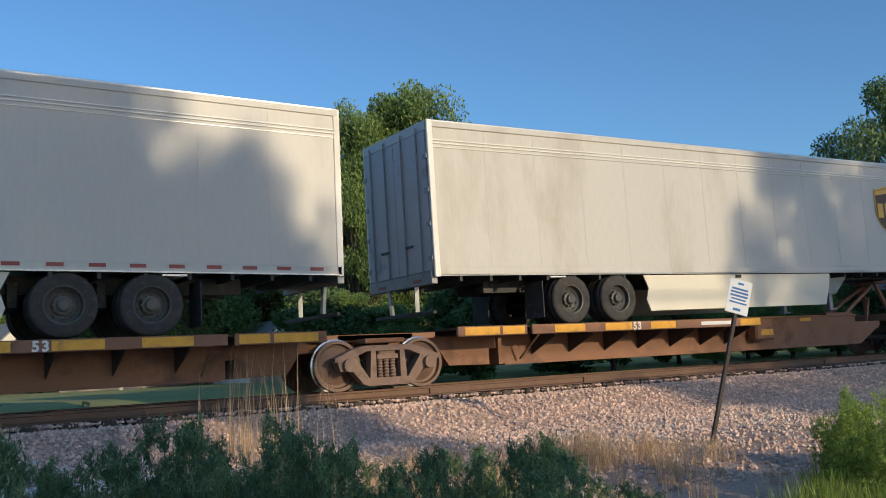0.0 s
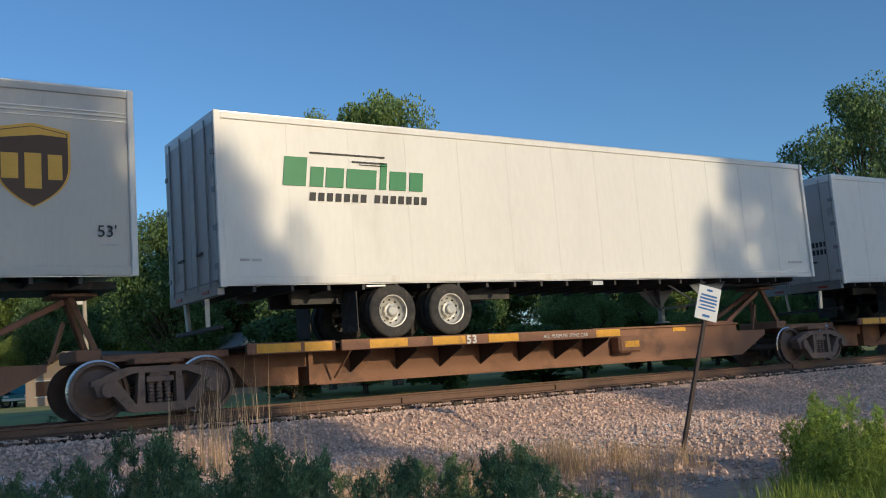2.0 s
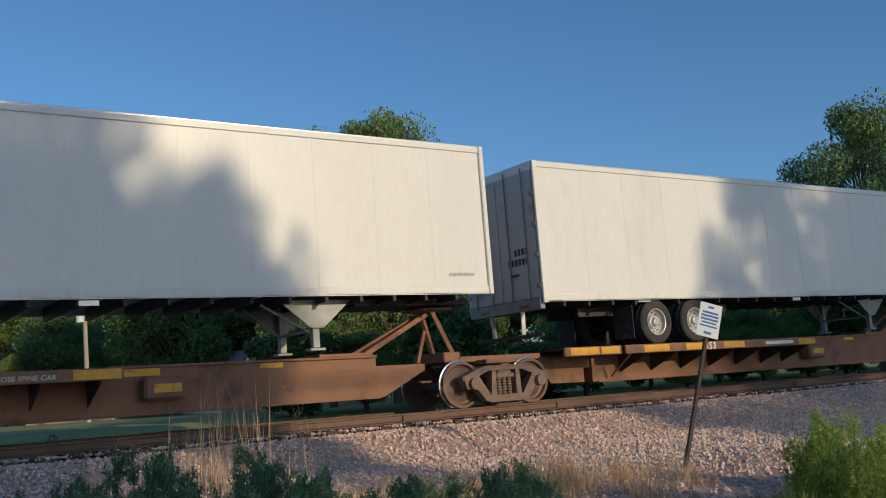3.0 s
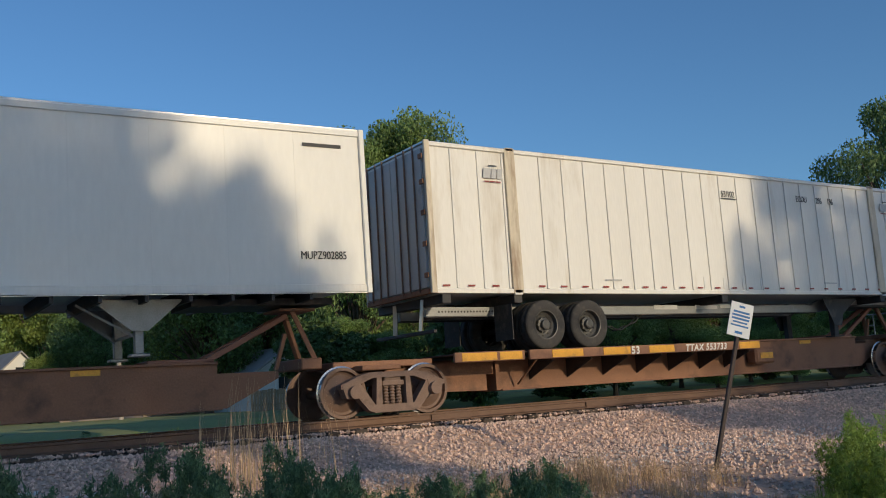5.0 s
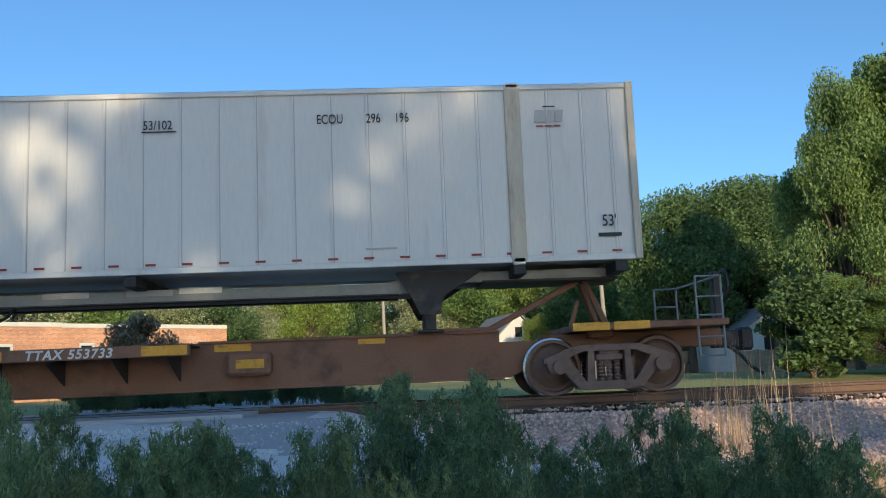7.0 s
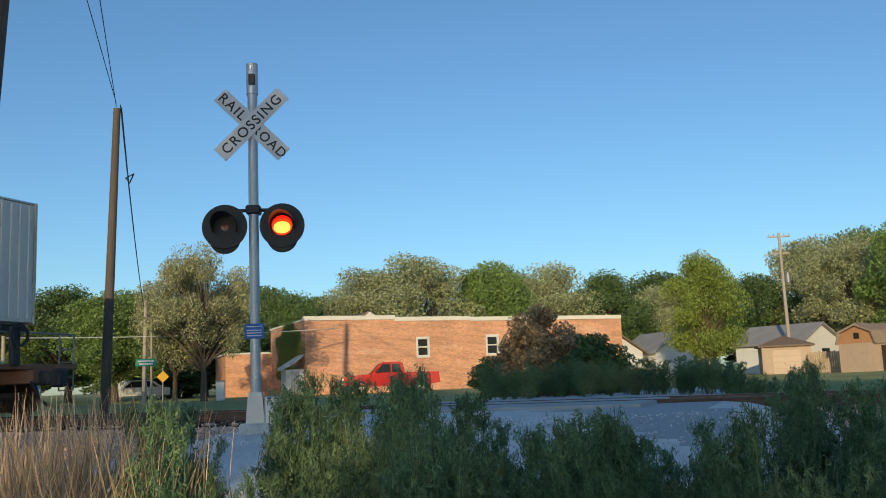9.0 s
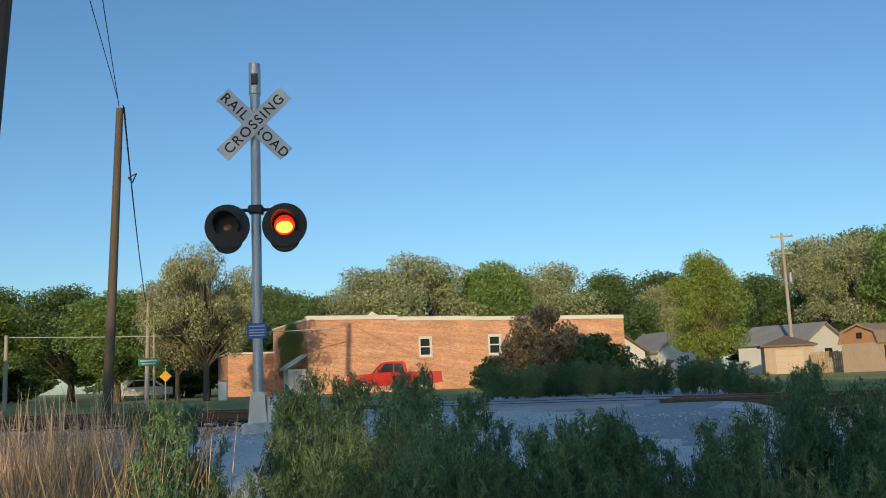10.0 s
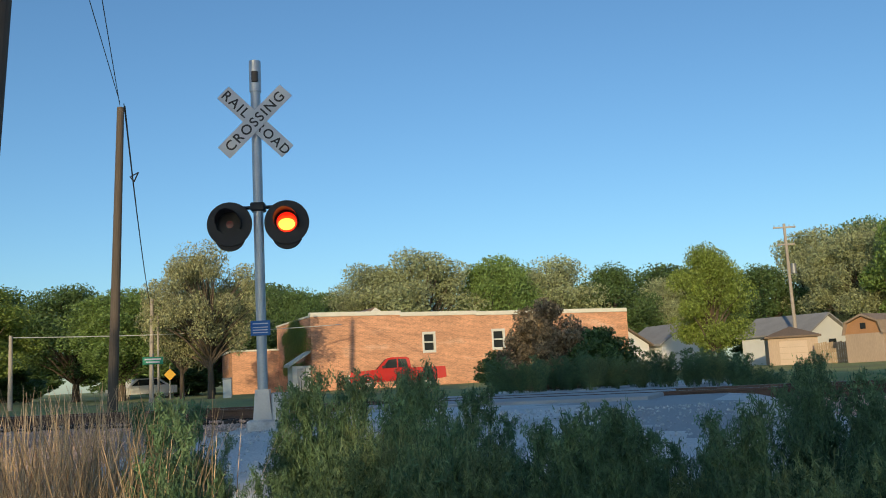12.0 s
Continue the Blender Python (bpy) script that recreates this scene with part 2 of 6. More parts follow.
def plain(name, color, rough, **more):
    m = bpy.data.materials.new(name)
    m.use_nodes = True
    b = m.node_tree.nodes["Principled BSDF"]
    b.inputs["Base Color"].default_value, b.inputs["Roughness"].default_value = (*color, 1), rough
    for k, v in more.items():
        b.inputs[k.replace("_", " ")].default_value = v
    return m


M["glass"] = plain("dark_window_glass", (0.03, 0.035, 0.04), 0.08, Coat_Weight=0.3)
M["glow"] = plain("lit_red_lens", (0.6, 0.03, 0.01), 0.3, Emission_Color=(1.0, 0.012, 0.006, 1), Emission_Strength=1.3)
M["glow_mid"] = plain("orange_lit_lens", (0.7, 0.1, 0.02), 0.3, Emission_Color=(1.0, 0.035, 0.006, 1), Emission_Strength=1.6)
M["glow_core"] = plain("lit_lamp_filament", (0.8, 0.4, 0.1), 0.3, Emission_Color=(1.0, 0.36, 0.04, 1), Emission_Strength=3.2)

# ---- mesh tools ----


def mesh_of(name, bm, mat, smooth=False):
    me = bpy.data.meshes.new(name)
    bmesh.ops.recalc_face_normals(bm, faces=bm.faces)
    bm.to_mesh(me)
    bm.free()
    for mt in (mat if isinstance(mat, (list, tuple)) else [mat]):
        me.materials.append(M[mt])
    if smooth:
        for p in me.polygons:
            p.use_smooth = True
    return me


def part(name, bm, mat, parent=None, label="", m=None, smooth=False):
    ob = new(name, bm if isinstance(bm, bpy.types.Mesh) else mesh_of(name, bm, mat, smooth))
    ob.parent = parent
    if m is not None:
        ob.matrix_basis = m
    if label:
        ob["label"] = label
    return ob


def thing(name, label, category, m=None, group="", kind=""):
    ob = new(name)
    ob.empty_display_size = 0.3
    if m is not None:
        ob.matrix_basis = m
    return tagged(ob, label, category, group, kind)


def box(bm, x0, x1, y0, y1, z0, z1, bevel=0.0, m=None, mi=0):
    g = bmesh.ops.create_cube(bm, size=1.0)["verts"]
    bmesh.ops.scale(bm, vec=(abs(x1 - x0), abs(y1 - y0), abs(z1 - z0)), verts=g)
    bmesh.ops.translate(bm, vec=((x0 + x1) / 2, (y0 + y1) / 2, (z0 + z1) / 2), verts=g)
    if bevel:
        es = list({e for v in g for e in v.link_edges})
        r = bmesh.ops.bevel(bm, geom=es, offset=bevel, segments=1, affect="EDGES", clamp_overlap=True)
        g = r["verts"]
    if mi:
        for f in {f for v in g for f in v.link_faces}:
            f.material_index = mi
    if m is not None:
        bmesh.ops.transform(bm, matrix=m, verts=g)
    return g


def bx(*a, **k):
    bm = bmesh.new()
    box(bm, *a, **k)
    return bm


def tube(bm, a, b, r0, r1=None, seg=12):
    a, b = Vector(a), Vector(b)
    r1 = r0 if r1 is None else r1
    q = (b - a).to_track_quat("Z", "Y").to_matrix().to_4x4()
    m = Matrix.Translation((a + b) / 2) @ q
    return bmesh.ops.create_cone(bm, cap_ends=True, segments=seg, radius1=r0, radius2=r1, depth=(b - a).length, matrix=m)["verts"]


def tb(*a, **k):
    bm = bmesh.new()
    tube(bm, *a, **k)
    return bm


def beam(bm, a, b, w, h, bevel=0.0):
    """A square bar from a to b."""
    a, b = Vector(a), Vector(b)
    q = (b - a).to_track_quat("X", "Z").to_matrix().to_4x4()
    n = (b - a).length
    return box(bm, -n / 2, n / 2, -w / 2, w / 2, -h / 2, h / 2, bevel, Matrix.Translation((a + b) / 2) @ q)


def bmm(*a, **k):
    bm = bmesh.new()
    beam(bm, *a, **k)
    return bm


def prism(bm, outline, y0, y1):
    """An outline in x, z drawn out along y."""
    lo = [bm.verts.new((x, y0, z)) for x, z in outline]
    hi = [bm.verts.new((x, y1, z)) for x, z in outline]
    n = len(outline)
    bm.faces.new(lo)
    bm.faces.new(hi[::-1])
    for i in range(n):
        bm.faces.new((lo[i], hi[i], hi[(i + 1) % n], lo[(i + 1) % n]))
    return lo + hi


def pr(*a):
    bm = bmesh.new()
    prism(bm, *a)
    return bm


def lathe(bm, profile, seg=32, mi=None, caps=(True, True)):
    """A profile of (radius, along) turned round the axis Y."""
    rings = []
    for r, a in profile:
        rings.append([bm.verts.new((r * math.cos(2 * math.pi * i / seg), a, r * math.sin(2 * math.pi * i / seg))) for i in range(seg)])
    for k in range(len(rings) - 1):
        for i in range(seg):
            f = bm.faces.new((rings[k][i], rings[k][(i + 1) % seg], rings[k + 1][(i + 1) % seg], rings[k + 1][i]))
            if mi:
                f.material_index = mi[k]
    for ring, end, cap in ((rings[0], 0, caps[0]), (rings[-1], -1, caps[1])):
        if cap and profile[end][0] > 1e-4:
            bm.faces.new(ring)


def raw(name, verts, faces, mat, smooth=False):
    me = bpy.data.meshes.new(name)
    me.from_pydata(verts, [], faces)
    me.materials.append(M[mat])
    if smooth:
        me.polygons.foreach_set("use_smooth", [True] * len(me.polygons))
    me.update()
    return me


def words(name, text, size, mat, parent, m, depth=0.004, align="LEFT", spacing=1.0, shear=0.0, bold=0.0):
    """Lettering as a mesh in the x, z plane, seen from -y."""
    cu = bpy.data.curves.new(name, "FONT")
    cu.body, cu.size, cu.extrude, cu.align_x, cu.space_character, cu.shear = text, size, depth, align, spacing, shear
    cu.offset = bold
    tmp = bpy.data.objects.new(name, cu)
    scene.collection.objects.link(tmp)
    me = bpy.data.meshes.new_from_object(tmp.evaluated_get(bpy.context.evaluated_depsgraph_get()))
    bpy.data.objects.remove(tmp)
    me.materials.clear()
    me.materials.append(M[mat])
    ob = new(name, me)
    ob.parent = parent
    ob.matrix_basis = m @ pose(0, 0, 0, 90, 0, 0)
    return ob

# ---- ground ----
TY = 15.94  # the track's centre line


def smooth_step(a, b, x):
    t = min(1.0, max(0.0, (x - a) / (b - a)))
    return t * t * (3 - 2 * t)


def road_amount(x, y):
    """1 on the gravel road that climbs to the crossing, 0 off it."""
    mid = -4.2 + (y - TY) * -0.12
    half = 3.0 + 1.3 * smooth_step(13, 8, y)
    return smooth_step(half + 1.2, half, abs(x - mid))


def ground_z(x, y):
    z = -1.15 + 0.35 * smooth_step(3.5, 9, y) + 0.12 * smooth_step(9, 12.2, y)
    z += 0.40 * smooth_step(12.0, 14.2, y)
    z -= 0.42 * smooth_step(17.7, 19.6, y)
    z += 0.58 * smooth_step(21, 30, y)
    r = road_amount(x, y)
    hump = -1.05 + 0.98 * smooth_step(4.0, 11.8, y) - 0.05 * smooth_step(18.5, 27, y)
    z = z * (1 - r) + hump * r
    z += 0.05 * noise.noise((x * 0.5, y * 0.5, 0)) * (1 - 0.8 * smooth_step(13.2, 14.0, y) * smooth_step(19, 18, y))
    z += smooth_step(80, 400, y) * 1.0
    return z


def grid_lines(spans):
    out = []
    for a, b, step in spans:
        n = max(1, round((b - a) / step))
        out += [a + (b - a) * i / n for i in range(n)]
    return out + [spans[-1][1]]


gx = grid_lines([(-900, -120, 130), (-120, -40, 8), (-40, -14, 1.5), (-14, 26, 0.4), (26, 60, 1.5), (60, 140, 8), (140, 900, 130)])
gy = grid_lines([(-300, -60, 40), (-60, -8, 6), (-8, 2, 0.8), (2, 22, 0.3), (22, 40, 1.2), (40, 120, 6), (120, 1500, 160)])


def ground_zone(x, y):
    if 9.6 < y < 20.5 and np.interp(y, (9.5, 10.1, 12.2, 20.3), (-1.4, -1.9, -3.1, -6.6)) < x < np.interp(y, (9.5, 11.75, 20.3), (-0.5, -0.75, -2.2)):
        return 4
    if road_amount(x, y) > 0.35 and 3 < y < 30:
        return 1
    if -9 < x < 3.4 + 0.5 * math.sin(y * 1.3) and 8.2 + 0.4 * math.sin(x) < y < 13.0 + 0.3 * math.sin(x * 1.7):
        return 1
    if y > 21:
        return 2
    if y > 11.2 + 0.3 * math.sin(x * 0.9) or (x > 3.0 and y > 9.0 + 0.5 * math.sin(x * 0.8) + 0.4 * noise.noise((x, y, 1))):
        return 3
    return 0


gv = [(x, y, ground_z(x, y)) for y in gy for x in gx]
nx = len(gx)
gf, gm = [], []
for j in range(len(gy) - 1):
    for i in range(nx - 1):
        gf.append((j * nx + i, j * nx + i + 1, (j + 1) * nx + i + 1, (j + 1) * nx + i))
        gm.append(ground_zone((gx[i] + gx[i + 1]) / 2 + 0.3 * noise.noise((i * 0.7, j * 0.7, 3)), (gy[j] + gy[j + 1]) / 2))
gme = raw("ground", gv, gf, "soil", True)
gme.materials.append(M["gravel"])
gme.materials.append(M["lawn"])
gme.materials.append(M["ballast_bed"])
gme.materials.append(M["road_smooth"])
gme.polygons.foreach_set("material_index", gm)
ground = tagged(new("ground", gme), "dry soil, gravel road and mown grass", "ground", kind="structure")

# ---- track ----


def rail_mesh(x0, x1):
    prof = [(-0.075, -0.17), (0.075, -0.17), (0.075, -0.155), (0.012, -0.13), (0.012, -0.045), (0.036, -0.035), (0.036, -0.004), (0.028, 0.0),
            (-0.028, 0.0), (-0.036, -0.004), (-0.036, -0.035), (-0.012, -0.045), (-0.012, -0.13), (-0.075, -0.155)]
    bm = bmesh.new()
    a = [bm.verts.new((x0, y, z)) for y, z in prof]
    b = [bm.verts.new((x1, y, z)) for y, z in prof]
    for i in range(len(prof)):
        f = bm.faces.new((a[i], b[i], b[(i + 1) % len(prof)], a[(i + 1) % len(prof)]))
        f.material_index = 1 if i == 7 else 0
    bm.faces.new(a)
    bm.faces.new(b[::-1])
    return mesh_of("rail", bm, ["rail", "rail_head"])


track = thing("railway_track", "single railway track of rusty rails on dark wooden ties", "railway track", pose(0, TY, 0), kind="structure")
for side in (-1, 1):
    part("rail", rail_mesh(-160, 260), None, track, m=pose(0, side * 0.753, 0))
    for jx in (-14.2, -2.4, 9.6, 13.4, 21.5, 33.0):
        part("joint_bar", bx(-0.45, 0.45, -0.05, 0.05, -0.15, -0.035, 0.008), "rail", track, m=pose(jx, side * 0.753, 0))
tie_me = mesh_of("tie", bx(-0.115, 0.115, -1.3, 1.3, -0.36, -0.178, 0.012), "tie")
for i in range(-58, 78):
    part("tie", tie_me, None, track, m=pose(i * 0.53 + random.uniform(-0.03, 0.03), random.uniform(-0.03, 0.03), random.uniform(-0.01, 0.0), 0, 0, random.uniform(-1, 1)))
plate_me = mesh_of("tie_plate", bx(-0.1, 0.1, -0.13, 0.13, -0.178, -0.165), "rail")
for i in range(-24, 50):
    for side in (-1, 1):
        part("tie_plate", plate_me, None, track, m=pose(i * 0.53, side * 0.753, 0))

# crossing panels between and beside the rails
crossing = thing("crossing_deck", "grey asphalt crossing panels level with the rails", "crossing", pose(-4.2, TY, 0), kind="structure")
for y0, y1 in ((-2.4, -0.83), (-0.66, 0.66), (0.83, 2.4)):
    part("panel", bx(-2.9, 2.0, y0, y1, -0.19, -0.012, 0.01), "road_smooth", crossing)


def stone_field(name, count, place, lo, hi, mat, seed):
    """Broken stones laid on the ground, all in one mesh."""
    rng = np.random.default_rng(seed)
    base = np.array([(1, 0, 0), (-1, 0, 0), (0, 1, 0), (0, -1, 0), (0, 0, 1), (0, 0, -1)], float)
    tri = np.array([(0, 2, 4), (2, 1, 4), (1, 3, 4), (3, 0, 4), (2, 0, 5), (1, 2, 5), (3, 1, 5), (0, 3, 5)])
    vs, fs, k = [], [], 0
    while k < count:
        p = place(rng)
        if p is None:
            continue
        s = rng.uniform(lo, hi)
        q = base * (rng.uniform(0.6, 1.2, (6, 1)) * s) * np.array([1.15, 1.0, 0.95])
        a = rng.uniform(0, 6.28)
        c, si = math.cos(a), math.sin(a)
        q = q @ np.array([[c, -si, 0], [si, c, 0], [0, 0, 1]]) + np.array(p)
        vs.append(q)
        fs.append(tri + 6 * k)
        k += 1
    return raw(name, np.concatenate(vs).tolist(), np.concatenate(fs).tolist(), mat)


def ballast_place(rng):
    x = rng.uniform(-0.5, 40) if rng.random() < 0.85 else rng.uniform(-16, 0)
    u = rng.random()
    y = 14.9 - 3.6 * u ** 1.15 if rng.random() < 0.8 else rng.uniform(14.5, 18.6)
    if 3.0 < x < 22 and rng.random() < 0.4:
        y = 11.8 - 5.2 * rng.random() ** 1.3
    if abs(abs(y - TY) - 0.753) < 0.12 or (x < 0.5 and road_amount(x, y) > 0.2):
        return None
    return x, y, max(ground_z(x, y), -0.34 if abs(y - TY) < 1.5 else -9) + 0.012 + (0.06 if abs(y - TY) < 1.3 else 0)


def scatter_place(rng):
    x, y = rng.uniform(-9, 18), 11.6 - abs(rng.normal(0, 2.0))
    if y < 5:
        return None
    return x, y, ground_z(x, y) + 0.006


tagged(new("ballast", stone_field("ballast", 62000, ballast_place, 0.016, 0.044, "stone", 5)), "pinkish crushed stone ballast beside the rails", "ballast", kind="stuff")
tagged(new("gravel_stones", stone_field("gravel_stones", 9000, scatter_place, 0.008, 0.024, "stone_grey", 6)), "loose small gravel on dry soil", "gravel", kind="stuff")

# ---- train: articulated flat cars ----
# a car's own space: x from its trailer's rear end towards the hitch, y from the track's centre, z from the rail heads


def wheelset_mesh():
    bm = bmesh.new()
    for s in (-1, 1):
        prof = [(0.10, 0.80), (0.10, 0.775), (0.18, 0.765), (0.34, 0.70), (0.385, 0.715), (0.40, 0.79), (0.455, 0.79), (0.458, 0.70), (0.487, 0.69), (0.485, 0.665), (0.40, 0.66), (0.33, 0.665), (0.17, 0.70), (0.09, 0.69)]
        lathe(bm, [(r, s * a) for r, a in prof], 36, mi=[0, 0, 0, 0, 0, 0, 1, 1, 0, 0, 0, 0, 0])
    tube(bm, (0, -1.02, 0), (0, 1.02, 0), 0.085, seg=16)
    for s in (-1, 1):
        for i in range(3):
            a = i * 2.094
            tube(bm, (0.055 * math.cos(a), s * 1.02, 0.055 * math.sin(a)), (0.055 * math.cos(a), s * 1.05, 0.055 * math.sin(a)), 0.018, seg=6)
    return mesh_of("wheelset", bm, ["wheel_steel", "tread"])


def side_frame_mesh():
    bm = bmesh.new()
    d0, d1 = -0.10, 0.10
    prism(bm, [(-1.12, 0.60), (-1.12, 0.52), (-0.72, 0.60), (-0.45, 0.70), (0.45, 0.70), (0.72, 0.60), (1.12, 0.52), (1.12, 0.60), (0.75, 0.74), (0.5, 0.80), (-0.5, 0.80), (-0.75, 0.74)], d0, d1)
    prism(bm, [(-0.95, 0.55), (-0.72, 0.62), (-0.42, 0.22), (0.42, 0.22), (0.72, 0.62), (0.95, 0.55), (0.55, 0.12), (0.42, 0.08), (-0.42, 0.08), (-0.55, 0.12)], d0, d1)
    for s in (-1, 1):
        prism(bm, [(s * 0.26, 0.20), (s * 0.40, 0.20), (s * 0.36, 0.72), (s * 0.26, 0.72)], d0 + 0.01, d1 - 0.01)
        prism(bm, [(s * 0.74, 0.62), (s * 0.80, 0.36), (s * 1.02, 0.36), (s * 1.10, 0.58), (s * 0.92, 0.68)], d0 - 0.01, d1 + 0.01)
        tube(bm, (s * 0.87, -0.2, 0.46), (s * 0.87, 0.12, 0.46), 0.115, seg=16)
    bmesh.ops.scale(bm, vec=(0.95, 1, 1), verts=bm.verts)
    return mesh_of("side_frame", bm, "truck_steel")


def spring_mesh():
    bm = bmesh.new()
    lathe(bm, [(0.058 if i % 2 else 0.036, i * 0.0275) for i in range(13)], 12)
    bmesh.ops.transform(bm, matrix=pose(0, 0, 0.22, 90, 0, 0), verts=bm.verts)
    return mesh_of("spring", bm, "truck_steel")


WHEELSET, SIDE_FRAME, SPRINGS = wheelset_mesh(), side_frame_mesh(), spring_mesh()
wheelsets = []


def add_truck(car, x):
    bm = bmesh.new()
    box(bm, -0.17, 0.17, -1.05, 1.05, 0.56, 0.72, 0.02)
    box(bm, -0.35, 0.35, -0.35, 0.35, 0.70, 0.84, 0.03)
    truck = part("truck", bm, "truck_steel", car, "dusty two-axle rail truck", pose(x, 0, 0))
    for s in (-1, 1):
        part("side_frame", SIDE_FRAME, None, truck, m=pose(0, s * 1.0, 0))
        for dx in (-0.13, 0.0, 0.13):
            part("spring", SPRINGS, None, truck, m=pose(dx, s * 1.0, 0))
        part("bolster_end", bx(-0.22, 0.22, s * 1.0 - 0.07, s * 1.0 + 0.07, 0.55, 0.64, 0.01), "truck_steel", truck)
        ws = part("wheelset", WHEELSET, None, truck, m=pose(s * 0.87, 0, 0.46))
        wheelsets.append((ws, s * 0.87, 0.46))
    return truck


def patch(car, x0, x1, z0, z1, y, mat="yellow"):
    part("reflector_patch", bx(x0, x1, -0.004, 0.004, z0, z1), mat, car, m=pose(0, y, 0))


def flat_car(k, turned=False, last=False):
    car = thing("flat_car", "rust-brown articulated trailer-carrying rail car with orange reflector patches", "rail car", group="cars of the train")
    if not turned:
        add_truck(car, -0.78 if last else -0.97)
    # spine
    part("spine", pr([(1.9, 0.33), (14.0, 0.33), (14.95, 0.80), (14.95, 0.92), (13.85, 0.92), (13.85, 1.10), (8.6, 1.10), (8.6, 0.93), (1.9, 0.93)], -0.5, 0.5), "rust", car)
    part("spine_lip", bx(8.9, 13.85, -0.56, 0.56, 1.08, 1.125, 0.006), "rust", car)
    part("spine_lip", bx(2.0, 13.9, -0.57, 0.57, 0.31, 0.345, 0.006), "rust", car)
    part("weld_band", bx(8.95, 13.5, -0.515, 0.515, 0.865, 0.885), "rust", car)
    part("end_arm", pr([(-0.6, 0.72), (0.5, 0.72), (0.75, 0.36), (1.72, 0.34), (1.72, 0.66), (2.2, 0.66), (2.2, 0.93), (-0.6, 0.93)], -0.42, 0.42), "rust", car)
    part("end_sill", bx(-1.75, 0.35, -0.62, 0.62, 0.90, 1.02, 0.015), "rust", car)
    part("side_bearing", bx(-1.35, -0.55, -0.98, 0.98, 0.84, 0.93, 0.015), "rust", car)
    # wheel platform
    # plate coloured dark for the shade below the deck
    part("platform_plate", bx(0.42, 8.92, -1.28, 1.28, 1.03, 1.058), "grime", car)
    for s in (-1, 1):
        bm = bmesh.new()
        box(bm, 0.39, 2.02, s * 1.33 - 0.035, s * 1.33 + 0.035, 0.885, 1.075, 0.008)
        part("side_sill", bm, "rust", car)
        bm = bmesh.new()
        box(bm, 2.14, 8.94, s * 1.33 - 0.035, s * 1.33 + 0.035, 0.885, 1.075, 0.008)
        part("side_sill", bm, "rust", car)
        for x0, x1 in ((0.55, 1.35), (1.42, 1.95), (2.7, 3.5), (4.05, 4.8), (5.35, 6.1), (8.2, 8.9)):
            patch(car, x0, x1, 0.905, 1.055, s * 1.369)
        patch(car, 9.15, 9.75, 0.95, 1.07, s * 0.506)
        patch(car, 11.5, 11.95, 0.98, 1.07, s * 0.506)
        box_m = bmesh.new()
        box(box_m, -0.35, 0.35, -0.16, 0.16, -0.18, 0.2, 0.05)
        part("brake_reservoir", box_m, "rust", car, m=pose(9.75, s * 0.67, 0.72))
        patch(car, 9.55, 10.0, 0.66, 0.8, s * 0.835)
        # bearers share the car's paint; their dark colour paints in the unlit faces
        for bxx in (2.75, 3.75, 4.75, 5.75, 6.75, 7.75, 8.6):
            bm = bmesh.new()
            w = prism(bm, [(0.5, 0.93), (1.31, 0.93), (1.31, 0.84), (0.5, 0.50)], -0.012, 0.012)
            part("cross_bearer", bm, "grime", car, m=pose(bxx, 0, 0, 0, 0, 90 * s) )
        part("grab_iron", bmm((2.35, s * 1.31, 0.90), (2.35, s * 0.62, 0.42), 0.03, 0.03), "rust", car)
    # hitch
    for s in (-1, 1):
        part("hitch_strut", bmm((13.75, s * 0.28, 1.16), (15.28, s * 0.13, 1.92), 0.09, 0.10, 0.01), "red_deck", car)
        part("hitch_leg", bmm((15.72, s * 0.36, 1.10), (15.36, s * 0.2, 2.02), 0.10, 0.09, 0.01), "rust", car)
    part("hitch_plate", bx(15.05, 15.75, -0.4, 0.4, 1.985, 2.035, 0.012), "rust", car)
    part("hitch_base", bx(12.7, 13.82, -0.45, 0.45, 1.125, 1.185, 0.01), "red_deck", car)
    part("nose_block", bx(15.35, 15.75, -0.6, 0.6, 0.92, 1.12, 0.02), "rust", car)
    part("jack_screw", bmm((15.1, 0, 0.95), (15.3, 0, 1.6), 0.07, 0.07), "rust", car)
    # markings
    for s, rz in ((-1, 0), (1, 180)):
        words("number_mark", "53", 0.215, "white_letter", car, pose(4.95, s * 1.371, 0.905, 0, 0, rz), align="CENTER", spacing=1.25, bold=0.008)
        if last:
            words("reporting_mark", "TTAX 553733", 0.2, "white_letter", car, pose(7.1, s * 1.371, 0.91, 0, 0, rz), align="CENTER", spacing=1.15, shear=0.2, bold=0.005)
        elif k == 2:
            words("car_lettering", "ALL PURPOSE SPINE CAR", 0.105, "white_letter", car, pose(7.35, s * 1.371, 0.93, 0, 0, rz), align="CENTER", spacing=1.05, shear=0.15)
        else:
            part("number_bar", bx(6.9, 8.0, s * 1.371 - 0.002, s * 1.371 + 0.002, 0.94, 1.02), "white_letter", car)
